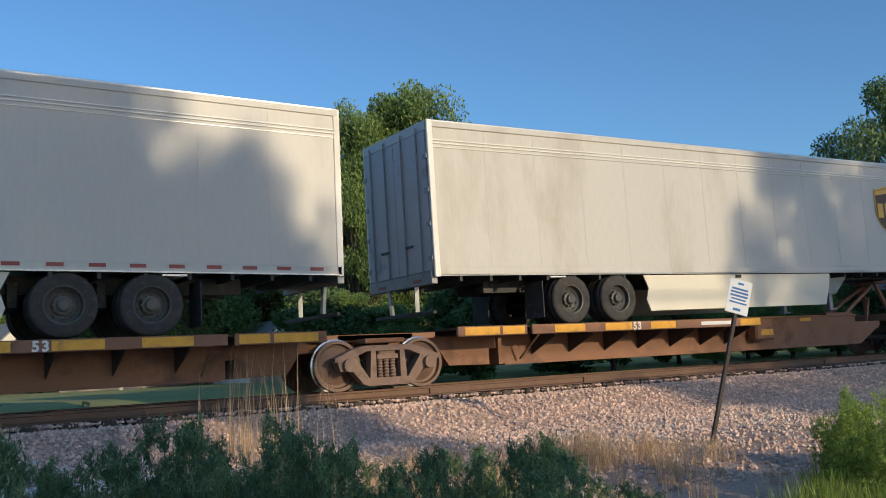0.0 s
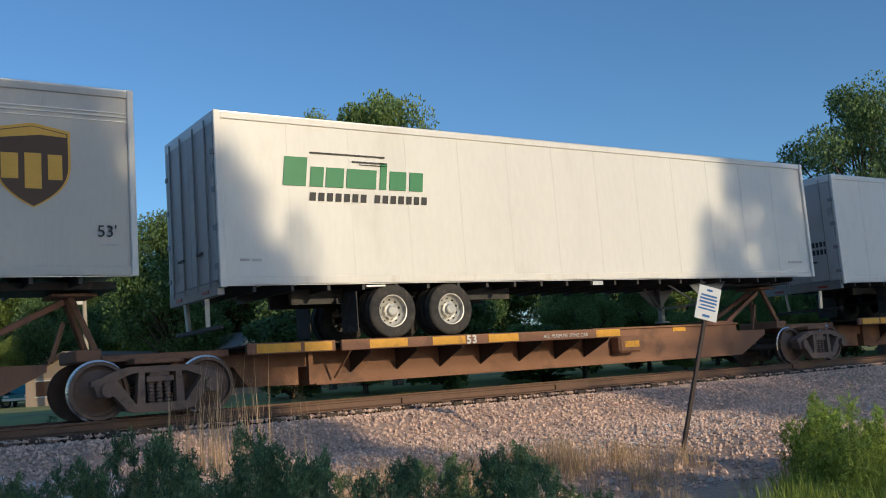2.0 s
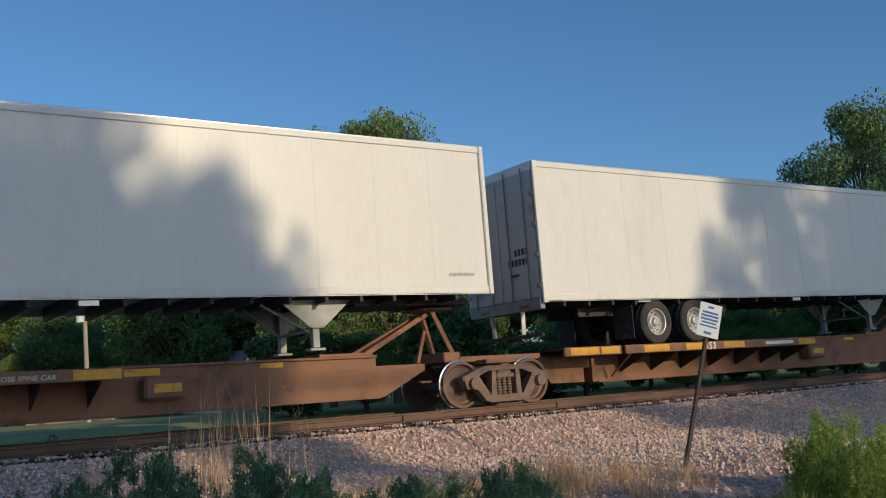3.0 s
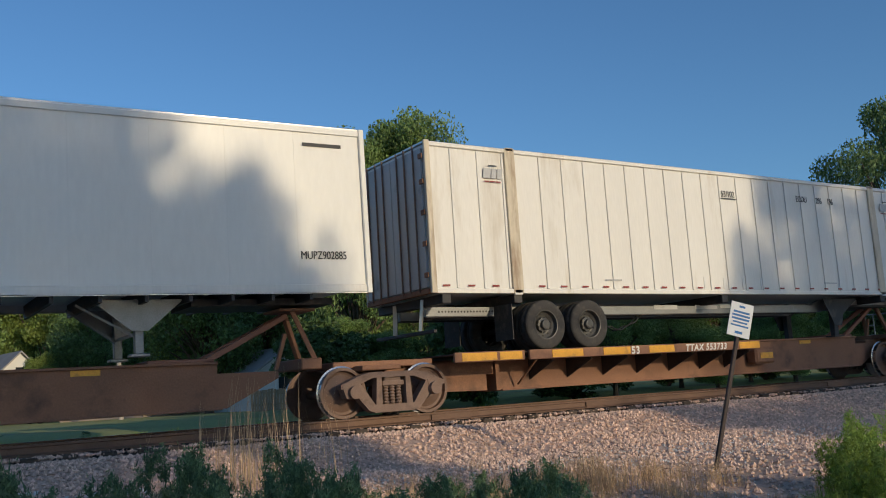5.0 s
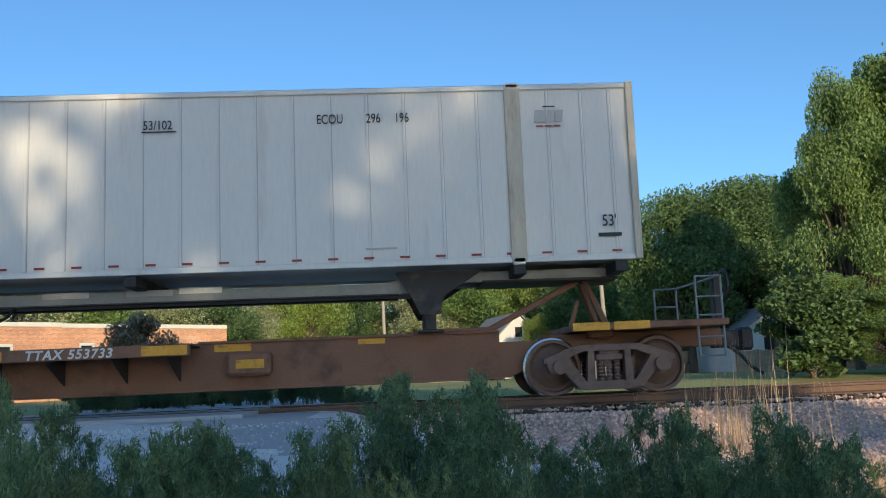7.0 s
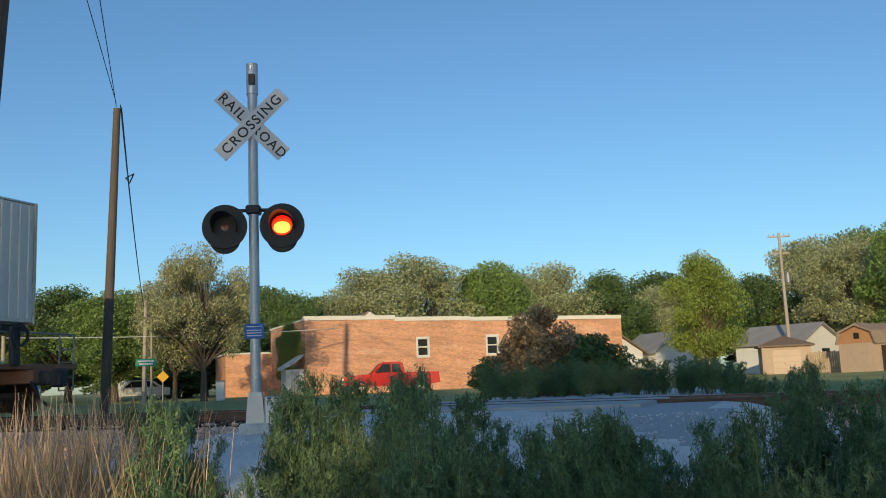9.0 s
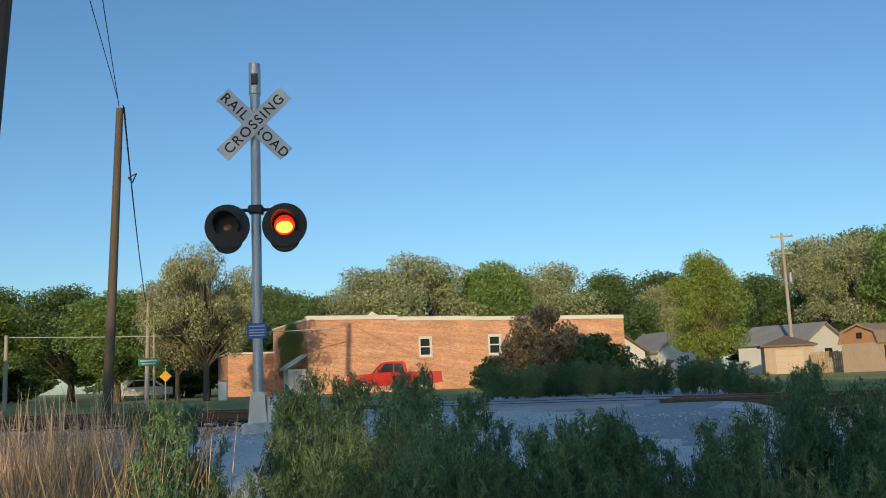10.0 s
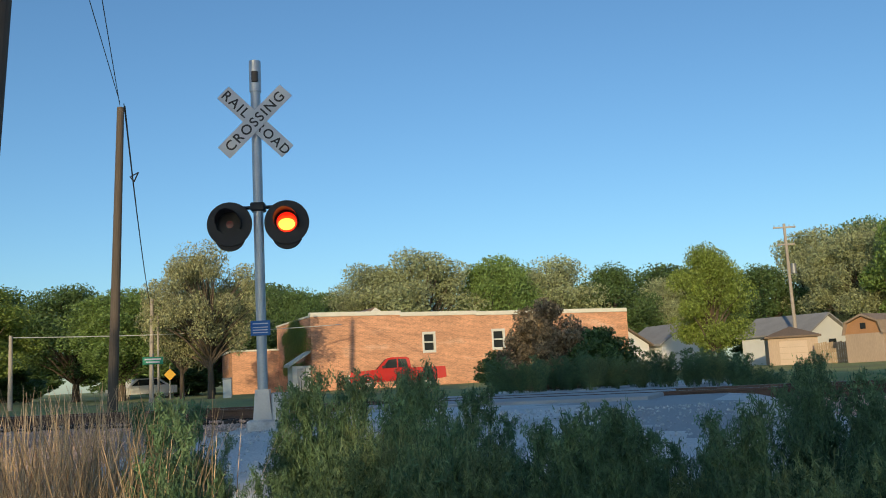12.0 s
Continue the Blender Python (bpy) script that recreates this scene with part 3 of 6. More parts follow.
    if last:
        add_truck(car, 15.55)
        part("end_platform", bx(15.0, 17.5, -1.25, 1.25, 1.03, 1.14, 0.012), "rust", car)
        part("draft_sill", bx(14.6, 17.7, -0.3, 0.3, 0.72, 1.02, 0.02), "rust", car)
        for s in (-1, 1):
            patch(car, 14.95, 15.55, 1.02, 1.15, s * 1.256)
            patch(car, 15.62, 16.2, 1.02, 1.15, s * 1.256)
            for dx in (0.0, 0.42):
                part("handrail_post", tb((17.0 + dx, s * 1.2, 0.55), (17.0 + dx, s * 1.2, 1.85), 0.02, seg=8), "grey_steel", car)
            for z in (0.55, 0.85, 1.2, 1.5, 1.83):
                part("ladder_rung", tb((17.0, s * 1.2, z), (17.42, s * 1.2, z), 0.016, seg=8), "grey_steel", car)
        part("crossover_rail", tb((17.42, -1.2, 1.83), (17.42, 1.2, 1.83), 0.02, seg=8), "grey_steel", car)
        part("brake_stand", bx(17.45, 17.6, -0.75, -0.55, 1.1, 1.95, 0.02), "chassis", car)
        wh = bmesh.new()
        lathe(wh, [(0.2, -0.02), (0.25, -0.02), (0.25, 0.02), (0.2, 0.02), (0.2, -0.02)], 20, caps=(False, False))
        part("brake_wheel", wh, "chassis", car, m=pose(17.66, -0.65, 1.75, 0, 0, 90))
        part("coupler", bx(17.6, 18.15, -0.12, 0.12, 0.68, 0.98, 0.03), "chassis", car)
        part("coupler_knuckle", bx(18.05, 18.3, -0.18, 0.14, 0.62, 1.02, 0.05), "chassis", car)
        hose = bmesh.new()
        pts = [(17.7, -0.35, 0.75), (17.95, -0.42, 0.55), (18.1, -0.45, 0.35), (18.3, -0.45, 0.22)]
        for a, b in zip(pts, pts[1:]):
            tube(hose, a, b, 0.03, seg=8)
        part("air_hose", hose, "wire", car)
    return car


# ---- trailers ----
# a trailer's own space: x from its rear end forwards, y across, z from the lower edge of its side


def tyre_mesh():
    bm = bmesh.new()
    lathe(bm, [(0.29, -0.12), (0.36, -0.135), (0.46, -0.135), (0.495, -0.11), (0.50, -0.06), (0.488, -0.05), (0.488, -0.03), (0.50, -0.02), (0.50, 0.06), (0.495, 0.11), (0.46, 0.135), (0.36, 0.135), (0.29, 0.12)], 36, caps=(False, False))
    return mesh_of("tyre", bm, "rubber", True)


def rim_mesh(mat):
    bm = bmesh.new()
    lathe(bm, [(0.30, -0.13), (0.28, -0.125), (0.265, -0.03), (0.20, 0.015), (0.145, 0.03), (0.14, -0.05), (0.10, -0.06), (0.095, -0.13), (0.07, -0.14)], 32, caps=(False, True))
    for i in range(10):
        a = i * 0.6283 + 0.3
        for v in tube(bm, (0.222 * math.cos(a), 0.03, 0.222 * math.sin(a)), (0.222 * math.cos(a), -0.004, 0.222 * math.sin(a)), 0.026, seg=8):
            for f in v.link_faces:
                f.material_index = 1
    for i in range(10):
        a = i * 0.6283
        tube(bm, (0.145 * math.cos(a), -0.0, 0.145 * math.sin(a)), (0.145 * math.cos(a), -0.05, 0.145 * math.sin(a)), 0.016, seg=6)
    return mesh_of("rim", bm, [mat, "lamp_black"])


TYRE, RIM, RIM_DARK = tyre_mesh(), rim_mesh("rim"), rim_mesh("rim_dark")


def add_wheels(t, xs, z, rim):
    for x in xs:
        part("axle", tb((x, -1.0, z), (x, 1.0, z), 0.07, seg=10), "chassis", t)
        for s in (-1, 1):
            for y in (1.12, 0.80):
                w = part("tyre", TYRE, None, t, m=pose(x, s * y, z, 0, 0, 0 if s < 0 else 180))
                if y > 1:
                    part("rim", rim, None, w, "pale steel rim" if rim is RIM else "dark steel rim")


def trailer(kind, body, length=16.15, high=3.0, stripes=False, wheel_x=(3.3, 4.6), rim=None, skirt=False, label="", markers=26):
    t = thing("semi_trailer", label, "trailer", group="trailers on the train")
    hw = 1.295
    bm = bmesh.new()
    box(bm, 0.03, length - 0.03, -hw + 0.01, hw - 0.01, 0.14, high - 0.12, 0.012)
    part("body", bm, body, t)
    part("roof", bx(0.02, length - 0.02, -hw, hw, high - 0.04, high + 0.012, 0.01), "alu", t)
    for s in (-1, 1):
        part("bottom_rail", bx(0.02, length - 0.02, s * hw - 0.02, s * hw + 0.012, 0.0, 0.155, 0.01), "white_old" if body != "grey_panel" else "grey_panel", t)
        part("rail_flange", bx(0.06, length - 0.06, s * hw - 0.02, s * hw + 0.02, 0.0, 0.022), "alu", t)
        part("top_rail", bx(0.02, length - 0.02, s * hw - 0.02, s * hw + 0.014, high - 0.135, high - 0.02, 0.01), body, t)
        for i in range(markers):
            xx = 0.5 + (length - 1.0) * i / (markers - 1)
            part("reflector_strip", bx(-0.125, 0.125, -0.003, 0.003, -0.01, 0.05), "red" if kind != 2 and kind != 3 else "black", t, m=pose(xx, s * (hw + 0.014), 0.082))
        # side sheet joints with their rivet rows
        n = 13
        for i in range(1, n):
            xx = 0.1 + (length - 0.2) * i / n
            part("sheet_joint", bx(-0.012, 0.012, -0.0025, 0.0025, 0.16, high - 0.14), body, t, m=pose(xx, s * (hw - 0.009), 0))
        if stripes:
            for z0 in (high - 0.40, high - 0.46):
                part("side_stripe", bx(0.06, length - 0.06, -0.012, 0.012, z0, z0 + 0.025, 0.005), "white", t, m=pose(0, s * hw, 0))
            part("side_moulding", bx(0.06, length - 0.06, -0.01, 0.01, high - 0.53, high - 0.52), "alu", t, m=pose(0, s * hw, 0))
        part("rear_post", bx(-0.02, 0.10, s * hw - 0.05, s * hw + 0.012, -0.02, high, 0.01), "white" if body != "grey_panel" else "white_old", t)
        part("front_post", bx(length - 0.09, length + 0.01, s * hw - 0.05, s * hw + 0.012, 0.0, high, 0.012), "white" if body != "grey_panel" else "white_old", t)
    # rear doors
    part("rear_header", bx(-0.02, 0.08, -hw + 0.05, hw - 0.05, high - 0.2, high, 0.01), body, t)
    part("rear_sill", bx(-0.05, 0.08, -hw + 0.05, hw - 0.05, -0.14, 0.10, 0.01), "grey_steel", t)
    for s in (-1, 1):
        d = part("door", bx(-0.03, 0.03, 0.01 if s > 0 else -hw + 0.06, hw - 0.06 if s > 0 else -0.01, 0.11, high - 0.21, 0.006), "door", t)
        part("lock_rod", tb((-0.05, s * 0.35, 0.0), (-0.05, s * 0.35, high - 0.1), 0.016, seg=8), "grey_steel", d)
        part("lock_rod", tb((-0.05, s * 0.95, 0.0), (-0.05, s * 0.95, high - 0.1), 0.016, seg=8), "grey_steel", d)
        part("lock_handle", bx(-0.075, -0.045, s * 0.35 - 0.02, s * 0.35 + 0.28 * s, 0.62, 0.66), "chassis", d)
        for hz in (0.3, 0.95, 1.6, 2.25):
            part("hinge", bx(-0.045, 0.0, s * (hw - 0.14), s * (hw - 0.005), hz, hz + 0.09, 0.005), "grey_steel", d)
        part("tail_lamp", bx(-0.06, -0.045, s * 0.7 - 0.15, s * 0.7 + 0.15, -0.08, -0.02), "red", t)
        part("bumper_post", bmm((0.02, s * 0.55, -0.1), (0.04, s * 0.5, -0.62), 0.08, 0.06), "alu", t)
        part("mud_flap", bx(wheel_x[0] - 0.78, wheel_x[0] - 0.76, s * 0.68 if s < 0 else 0.66, s * 1.28, -0.85, -0.12), "rubber", t)
    part("rear_bumper", bx(0.0, 0.08, -1.15, 1.15, -0.70, -0.63, 0.012), "chassis", t)
    # running gear
    for s in (-1, 1):
        part("slider_rail", bx(1.6, 6.6, s * 0.48 - 0.05, s * 0.48 + 0.05, -0.28, 0.0), "chassis", t)
        part("fender_plate", bx(wheel_x[0] - 0.55, wheel_x[0] - 0.15, s * 0.75, s * 1.28, -0.02 - 0.03, -0.02), "alu", t)
    cross = mesh_of("crossmember", bx(-0.03, 0.03, -1.26, 1.26, -0.10, 0.13), "chassis")
    for i in range(22):
        part("crossmember", cross, None, t, m=pose(0.6 + i * 0.7, 0, 0))
    part("kingpin_plate", bx(13.4, 16.0, -0.6, 0.6, -0.12, 0.0), "chassis", t)
    zc = -0.50
    for i, wx in enumerate(wheel_x):
        part("hanger", bx(wx + 0.55, wx + 0.72, -0.62, 0.62, -0.52, -0.1, 0.02), "chassis", t)
    add_wheels(t, wheel_x, zc, RIM if rim is None else rim)
    part("air_tank", tb((wheel_x[1] + 1.0, -0.3, -0.3), (wheel_x[1] + 1.0, 0.3, -0.3), 0.14, seg=14), "chassis", t)
    # landing gear
    for s in (-1, 1):
        part("landing_leg", bx(12.42, 12.56, s * 0.72 - 0.06, s * 0.72 + 0.06, -0.88, 0.0, 0.01), "grey_steel", t)
        part("landing_foot", bx(12.34, 12.64, s * 0.72 - 0.12, s * 0.72 + 0.12, -0.93, -0.88, 0.008), "grey_steel", t)
        part("leg_gusset", pr([(11.75, -0.02), (13.2, -0.02), (12.62, -0.52), (12.36, -0.52)], s * 0.84 - 0.008, s * 0.84 + 0.008), "grey_steel", t)
        part("leg_brace", bmm((11.6, s * 0.4, -0.05), (12.45, s * 0.66, -0.6), 0.04, 0.04), "grey_steel", t)
    part("leg_crossbar", bmm((12.49, -0.72, -0.55), (12.49, 0.72, -0.55), 0.05, 0.05), "grey_steel", t)
    if skirt:
        for s in (-1, 1):
            sk = part("side_skirt", pr([(5.35, -0.02), (11.85, -0.02), (11.8, -0.3), (11.6, -0.80), (5.5, -0.80), (5.4, -0.55), (5.48, -0.3)], s * 1.25 - 0.012, s * 1.25 + 0.012), "skirt", t)
            part("skirt_lamp", bx(8.3, 8.48, s * 1.28 - 0.01, s * 1.28 + 0.01, -0.1, -0.03), "chassis", sk)
    else:
        part("skid_plate", bx(8.3, 8.6, -1.3, -1.28, -0.10, -0.02), "alu", t)
    return t


def shield(t, x, z, w, h, y=-1.302):
    """A plain shield emblem, brown with a gold rim and a gold top."""
    def outline(w, h, n=10):
        pts = [(-w / 2, h * 0.42), (0, h * 0.5), (w / 2, h * 0.42)]
        for i in range(n + 1):
            a = i / n
            pts.append((w / 2 * (1 - a ** 2.6), h * (0.05 - 0.55 * a)))
        for i in range(n - 1, -1, -1):
            a = i / n
            pts.append((-w / 2 * (1 - a ** 2.6), h * (0.05 - 0.55 * a)))
        return pts
    e = part("emblem", pr([(x + a, z + b) for a, b in outline(w, h)], y - 0.004, y + 0.004), "gold", t, "gold-rimmed brown shield emblem")
    part("emblem_field", pr([(x + a, z - 0.01 * h + b) for a, b in outline(w * 0.93, h * 0.95)], y - 0.008, y - 0.003), "brown_letter", e)
    arc = [(-w * 0.45, h * 0.30), (-w * 0.45, h * 0.38), (0, h * 0.455), (w * 0.45, h * 0.38), (w * 0.45, h * 0.345), (w * 0.1, h * 0.36)]
    part("emblem_arc", pr([(x + a, z + b) for a, b in arc], y - 0.012, y - 0.007), "gold", e)
    for i, (dx, dz, ww, hh) in enumerate(((-0.30, -0.02, 0.22, 0.30), (0.0, -0.07, 0.22, 0.42), (0.29, -0.02, 0.19, 0.30))):
        part("emblem_block", bx(x + (dx - ww / 2) * w, x + (dx + ww / 2) * w, y - 0.012, y - 0.007, z + (dz - hh / 2) * h, z + (dz + hh / 2) * h, 0.003), "gold", e)


def letter_blocks(t, x, z, spec, mat, name, y=-1.302):
    """A word drawn as plain blocks: (offset, width, low, high)."""
    for dx, w, lo, hi in spec:
        part(name, pr([(x + dx, z + lo), (x + dx + w, z + lo), (x + dx + w + (hi - lo) * 0.12, z + hi), (x + dx + (hi - lo) * 0.12, z + hi)], y - 0.003, y + 0.003), mat, t)


def bars(t, x, z, n, w, h, gap, mat, y=-1.302):
    for i in range(n):
        part("marking_bar", bx(x + i * (w + gap), x + i * (w + gap) + w, y - 0.003, y + 0.003, z, z + h), mat, t)


def container():
    """The weathered box with upright side seams and corner posts, and the chassis under it."""
    t = thing("shipping_container", "weathered off-white freight container with upright seams and rust stains", "container")
    L, hw, high = 16.15, 1.295, 2.95
    part("body", bx(0.05, L - 0.05, -hw + 0.02, hw - 0.02, 0.05, high - 0.06, 0.01), "white_old", t)
    part("roof", bx(0.03, L - 0.03, -hw + 0.01, hw - 0.01, high - 0.05, high, 0.01), "alu", t)
    for s in (-1, 1):
        part("bottom_rail", bx(0.02, L - 0.02, s * hw - 0.02, s * hw + 0.012, 0.0, 0.09, 0.01), "white_old", t)
        part("top_rail", bx(0.02, L - 0.02, s * hw - 0.02, s * hw + 0.012, high - 0.1, high - 0.015, 0.01), "white_old", t)
        xs = [0.62, 1.25, 1.85] + [2.2 + i * 0.598 for i in range(1, 20)] + [14.72, 15.28, 15.75]
        for xx in xs:
            part("side_seam", bx(-0.022, 0.022, -0.011, 0.011, 0.1, high - 0.11, 0.006), "white_old", t, m=pose(xx, s * (hw - 0.006), 0))
            # grey strip along one side of the seam, drawn as its shadow
            part("seam_shadow", bx(0.024, 0.034, -0.002, 0.002, 0.1, high - 0.11), "door", t, m=pose(xx, s * (hw - 0.018), 0))
        for xx in (2.03, 14.15):
            part("corner_post", bx(xx - 0.13, xx + 0.13, s * hw - 0.03, s * hw + 0.022, 0.0, high, 0.012), "post_tan", t, "yellowed corner post")
            part("post_rib", bx(xx - 0.035, xx + 0.035, s * hw - 0.01, s * hw + 0.04, 0.09, high - 0.07, 0.01), "white_old", t)
            part("corner_casting", bx(xx - 0.1, xx + 0.1, s * hw - 0.03, s * hw + 0.03, high - 0.06, high + 0.012, 0.01), "post_tan", t)
            part("corner_casting", bx(xx - 0.1, xx + 0.1, s * hw - 0.03, s * hw + 0.03, -0.03, 0.08, 0.012), "white_old", t)
        for xx in (0.06, L - 0.06):
            part("end_post", bx(xx - 0.06, xx + 0.06, s * hw - 0.06, s * hw + 0.014, 0.0, high, 0.012), "post_tan", t)
        for i in range(28):
            xx = 0.35 + i * 0.57
            part("reflector_strip", bx(-0.08, 0.08, -0.003, 0.003, 0.0, 0.035), "red", t, m=pose(xx, s * (hw + 0.014), 0.13))
        for xx in (7.35, 8.0, 8.65, 9.3):
            part("sheet_patch", bx(xx, xx + 0.07, -0.004, 0.004, 0.12, 0.4), "white", t, m=pose(0, s * (hw - 0.014), 0))
        # rear door bars
    for s in (-1, 1):
        d = part("door", bx(-0.01, 0.045, 0.01 if s > 0 else -hw + 0.1, hw - 0.1 if s > 0 else -0.01, 0.12, high - 0.14, 0.006), "door", t, "dark ribbed door leaf with rusty bars")
        for y in (0.3, 0.6, 0.95):
            part("lock_rod", tb((-0.03, s * y, 0.05), (-0.03, s * y, high - 0.05), 0.018, seg=8), "truck_steel", d)
        for hz in (0.3, 0.9, 1.5, 2.1, 2.6):
            part("hinge", bx(-0.03, 0.0, s * (hw - 0.16), s * (hw - 0.02), hz, hz + 0.1, 0.005), "rust", d)
    part("door_sill", bx(-0.02, 0.08, -hw + 0.06, hw - 0.06, 0.0, 0.1, 0.01), "rust", t)
    for i in range(9):
        yy = -1.1 + i * 0.275
        part("front_rib", bx(L - 0.05, L - 0.01, yy - 0.05, yy + 0.05, 0.12, high - 0.12, 0.01), "white_old", t)
    y = -1.297
    words("size_mark", "53/102", 0.21, "black", t, pose(8.2, y - 0.012, 2.33) @ Matrix.Diagonal((0.8, 1, 1, 1)))
    words("owner_mark", "ECOU", 0.22, "black", t, pose(10.96, y - 0.012, 2.36) @ Matrix.Diagonal((0.72, 1, 1, 1)))
    words("owner_mark", "296", 0.22, "black", t, pose(11.76, y - 0.012, 2.36) @ Matrix.Diagonal((0.72, 1, 1, 1)))
    words("owner_mark", "196", 0.22, "black", t, pose(12.22, y - 0.012, 2.36) @ Matrix.Diagonal((0.72, 1, 1, 1)))
    words("length_mark", "53'", 0.27, "black", t, pose(15.52, y - 0.012, 0.55) @ Matrix.Diagonal((0.75, 1, 1, 1)))
    part("marking_bar", bx(15.45, 15.83, y - 0.012, y - 0.006, 0.38, 0.44), "black", t)
    for x0 in (1.35, 14.5):
        letter_blocks(t, x0, 2.30, [(0.0, 0.18, 0, 0.2), (0.2, 0.12, 0, 0.2), (0.34, 0.12, 0, 0.2)], "door", "logo_block", y - 0.012)
        bars(t, x0 + 0.03, 2.22, 3, 0.12, 0.025, 0.02, "red", y - 0.012)
        bars(t, x0 + 0.15, 2.55, 1, 0.2, 0.02, 0.02, "black", y - 0.012)
    bars(t, 8.18, 2.28, 1, 0.55, 0.02, 0.0, "black", y - 0.012)
    bars(t, 4.35, 0.28, 1, 0.45, 0.03, 0.0, "door", y - 0.012)
    bars(t, 11.7, 0.28, 1, 0.5, 0.03, 0.0, "door", y - 0.012)
    return t


def chassis():
    t = thing("container_chassis", "black skeletal container chassis with pale main rail", "chassis")
    for s in (-1, 1):
        part("main_rail", pr([(0.3, -0.19), (12.0, -0.19), (12.5, -0.05), (15.9, -0.05), (15.9, -0.2), (12.95, -0.22), (12.4, -0.37), (0.3, -0.37)], s * 0.5 - 0.07, s * 0.5 + 0.07), "grey_steel", t)
        for i in range(20):
            part("rail_hole", tb((0.6 + i * 0.075, s * 0.569, -0.28), (0.6 + i * 0.075, s * 0.574, -0.28), 0.022, seg=8), "chassis", t)
        part("rail_flange", bx(0.3, 12.2, s * 0.5 - 0.1, s * 0.5 + 0.1, -0.392, -0.368), "chassis", t)
        bars(t, 6.4, -0.27, 2, 0.75, 0.1, 0.6, "door", s * 0.575)
        bars(t, 8.6, -0.25, 1, 0.7, 0.1, 0.3, "white_old", s * 0.575)
        part("landing_leg", bx(12.62, 12.8, s * 0.72 - 0.07, s * 0.72 + 0.07, -1.0, -0.05, 0.01), "chassis", t)
        part("landing_foot", bx(12.5, 12.92, s * 0.72 - 0.14, s * 0.72 + 0.14, -1.04, -1.0, 0.008), "chassis", t)
        part("leg_gusset", pr([(12.15, -0.05), (13.6, -0.05), (12.95, -0.45), (12.85, -0.75), (12.55, -0.75), (12.4, -0.45)], s * 0.86 - 0.01, s * 0.86 + 0.01), "chassis", t)
        part("bumper_post", bmm((0.25, s * 0.55, -0.05), (0.2, s * 0.5, -0.65), 0.08, 0.06), "alu", t)
        part("mud_flap", bx(1.85, 1.87, s * 0.66, s * 1.26, -0.9, -0.2), "rubber", t)
    for xx in (0.35, 2.03, 8.0, 14.15, 15.8):
        part("bolster", bx(xx - 0.1, xx + 0.1, -1.28, 1.28, -0.185, -0.01, 0.01), "chassis", t)
    part("rear_bumper", bx(0.1, 0.18, -1.15, 1.15, -0.73, -0.66, 0.012), "chassis", t)
    part("kingpin_plate", bx(13.6, 15.9, -0.6, 0.6, -0.24, -0.2), "chassis", t)
    for wx in (2.7, 3.85):
        part("hanger", bx(wx + 0.5, wx + 0.66, -0.62, 0.62, -0.6, -0.3, 0.02), "chassis", t)
    add_wheels(t, (2.7, 3.85), -0.62, RIM_DARK)
    hose = bmesh.new()
    for y0 in (-0.55, -0.45):
        pts = [(4.6 + 0.15 * i, y0, -0.42 - 0.28 * math.sin(math.pi * i / 9) + 0.03 * math.sin(i * 2.0 + y0 * 9)) for i in range(10)]
        for a, b in zip(pts, pts[1:]):
            tube(hose, a, b, 0.016, seg=6)
    part("air_hoses", hose, "wire", t)
    return t


SPEED = 10.55
REAR = [7.19, 9.1, 26.6, 44.05, 61.75]
cars = [flat_car(k, k == 0, k == 4) for k in range(5)]
loads = []
loads.append(trailer(0, "grey_panel", stripes=True, rim=RIM_DARK, skirt=True, label="grey semi-trailer with pale stripes and side skirts on a rail car"))
loads.append(trailer(1, "grey_panel", stripes=True, rim=RIM_DARK, skirt=True, label="pale grey semi-trailer with a brown shield emblem and cream skirts"))
loads.append(trailer(2, "white", label="clean white semi-trailer with green block lettering near its rear"))
loads.append(trailer(3, "white", length=16.45, label="plain white semi-trailer with black marks on its door"))
shield(loads[1], 14.65, 1.70, 1.08, 1.30)
words("length_mark", "53'", 0.26, "black", loads[1], pose(15.55, -1.303, 0.62))
bars(loads[1], 15.6, 0.48, 1, 0.3, 0.03, 0, "door")
letter_blocks(loads[2], 1.2, 1.76, [(0.0, 0.44, 0, 0.52), (0.52, 0.26, 0, 0.36), (0.83, 0.36, 0, 0.36), (1.25, 0.62, 0, 0.36), (1.95, 0.14, 0, 0.50), (2.16, 0.36, 0, 0.36), (2.6, 0.3, 0, 0.36)], "green_letter", "word_block")
letter_blocks(loads[2], 1.7, 1.50, [(i * 0.172 + (0.12 if i > 6 else 0), 0.115, 0, 0.15) for i in range(14)], "black", "word_block")
letter_blocks(loads[2], 1.75, 2.36, [(0, 1.55, 0, 0.03), (0.85, 0.75, -0.12, -0.09), (1.0, 0.6, -0.16, -0.145)], "black", "logo_bar")
bars(loads[2], 0.35, 0.42, 2, 0.18, 0.04, 0.03, "door")
bars(loads[2], 15.15, 0.36, 5, 0.1, 0.06, 0.02, "door")
words("trailer_number", "MUPZ902885", 0.2, "black", loads[3], pose(15.12, -1.303, 0.6) @ Matrix.Diagonal((0.78, 1, 1, 1)))
bars(loads[3], 15.25, 2.62, 1, 0.75, 0.06, 0.03, "black")
for row, z in enumerate((1.05, 0.84)):
    for i in range(4 + 2 * row):
        part("marking_bar", bx(-0.036, -0.03, -0.95 + i * 0.12, -0.87 + i * 0.12, z, z + 0.14), "black", loads[3])
for i in range(10):
    part("marking_bar", bx(-0.036, -0.03, -1.0 + i * 0.07, -0.95 + i * 0.07, 2.4, 2.48), "door", loads[2])
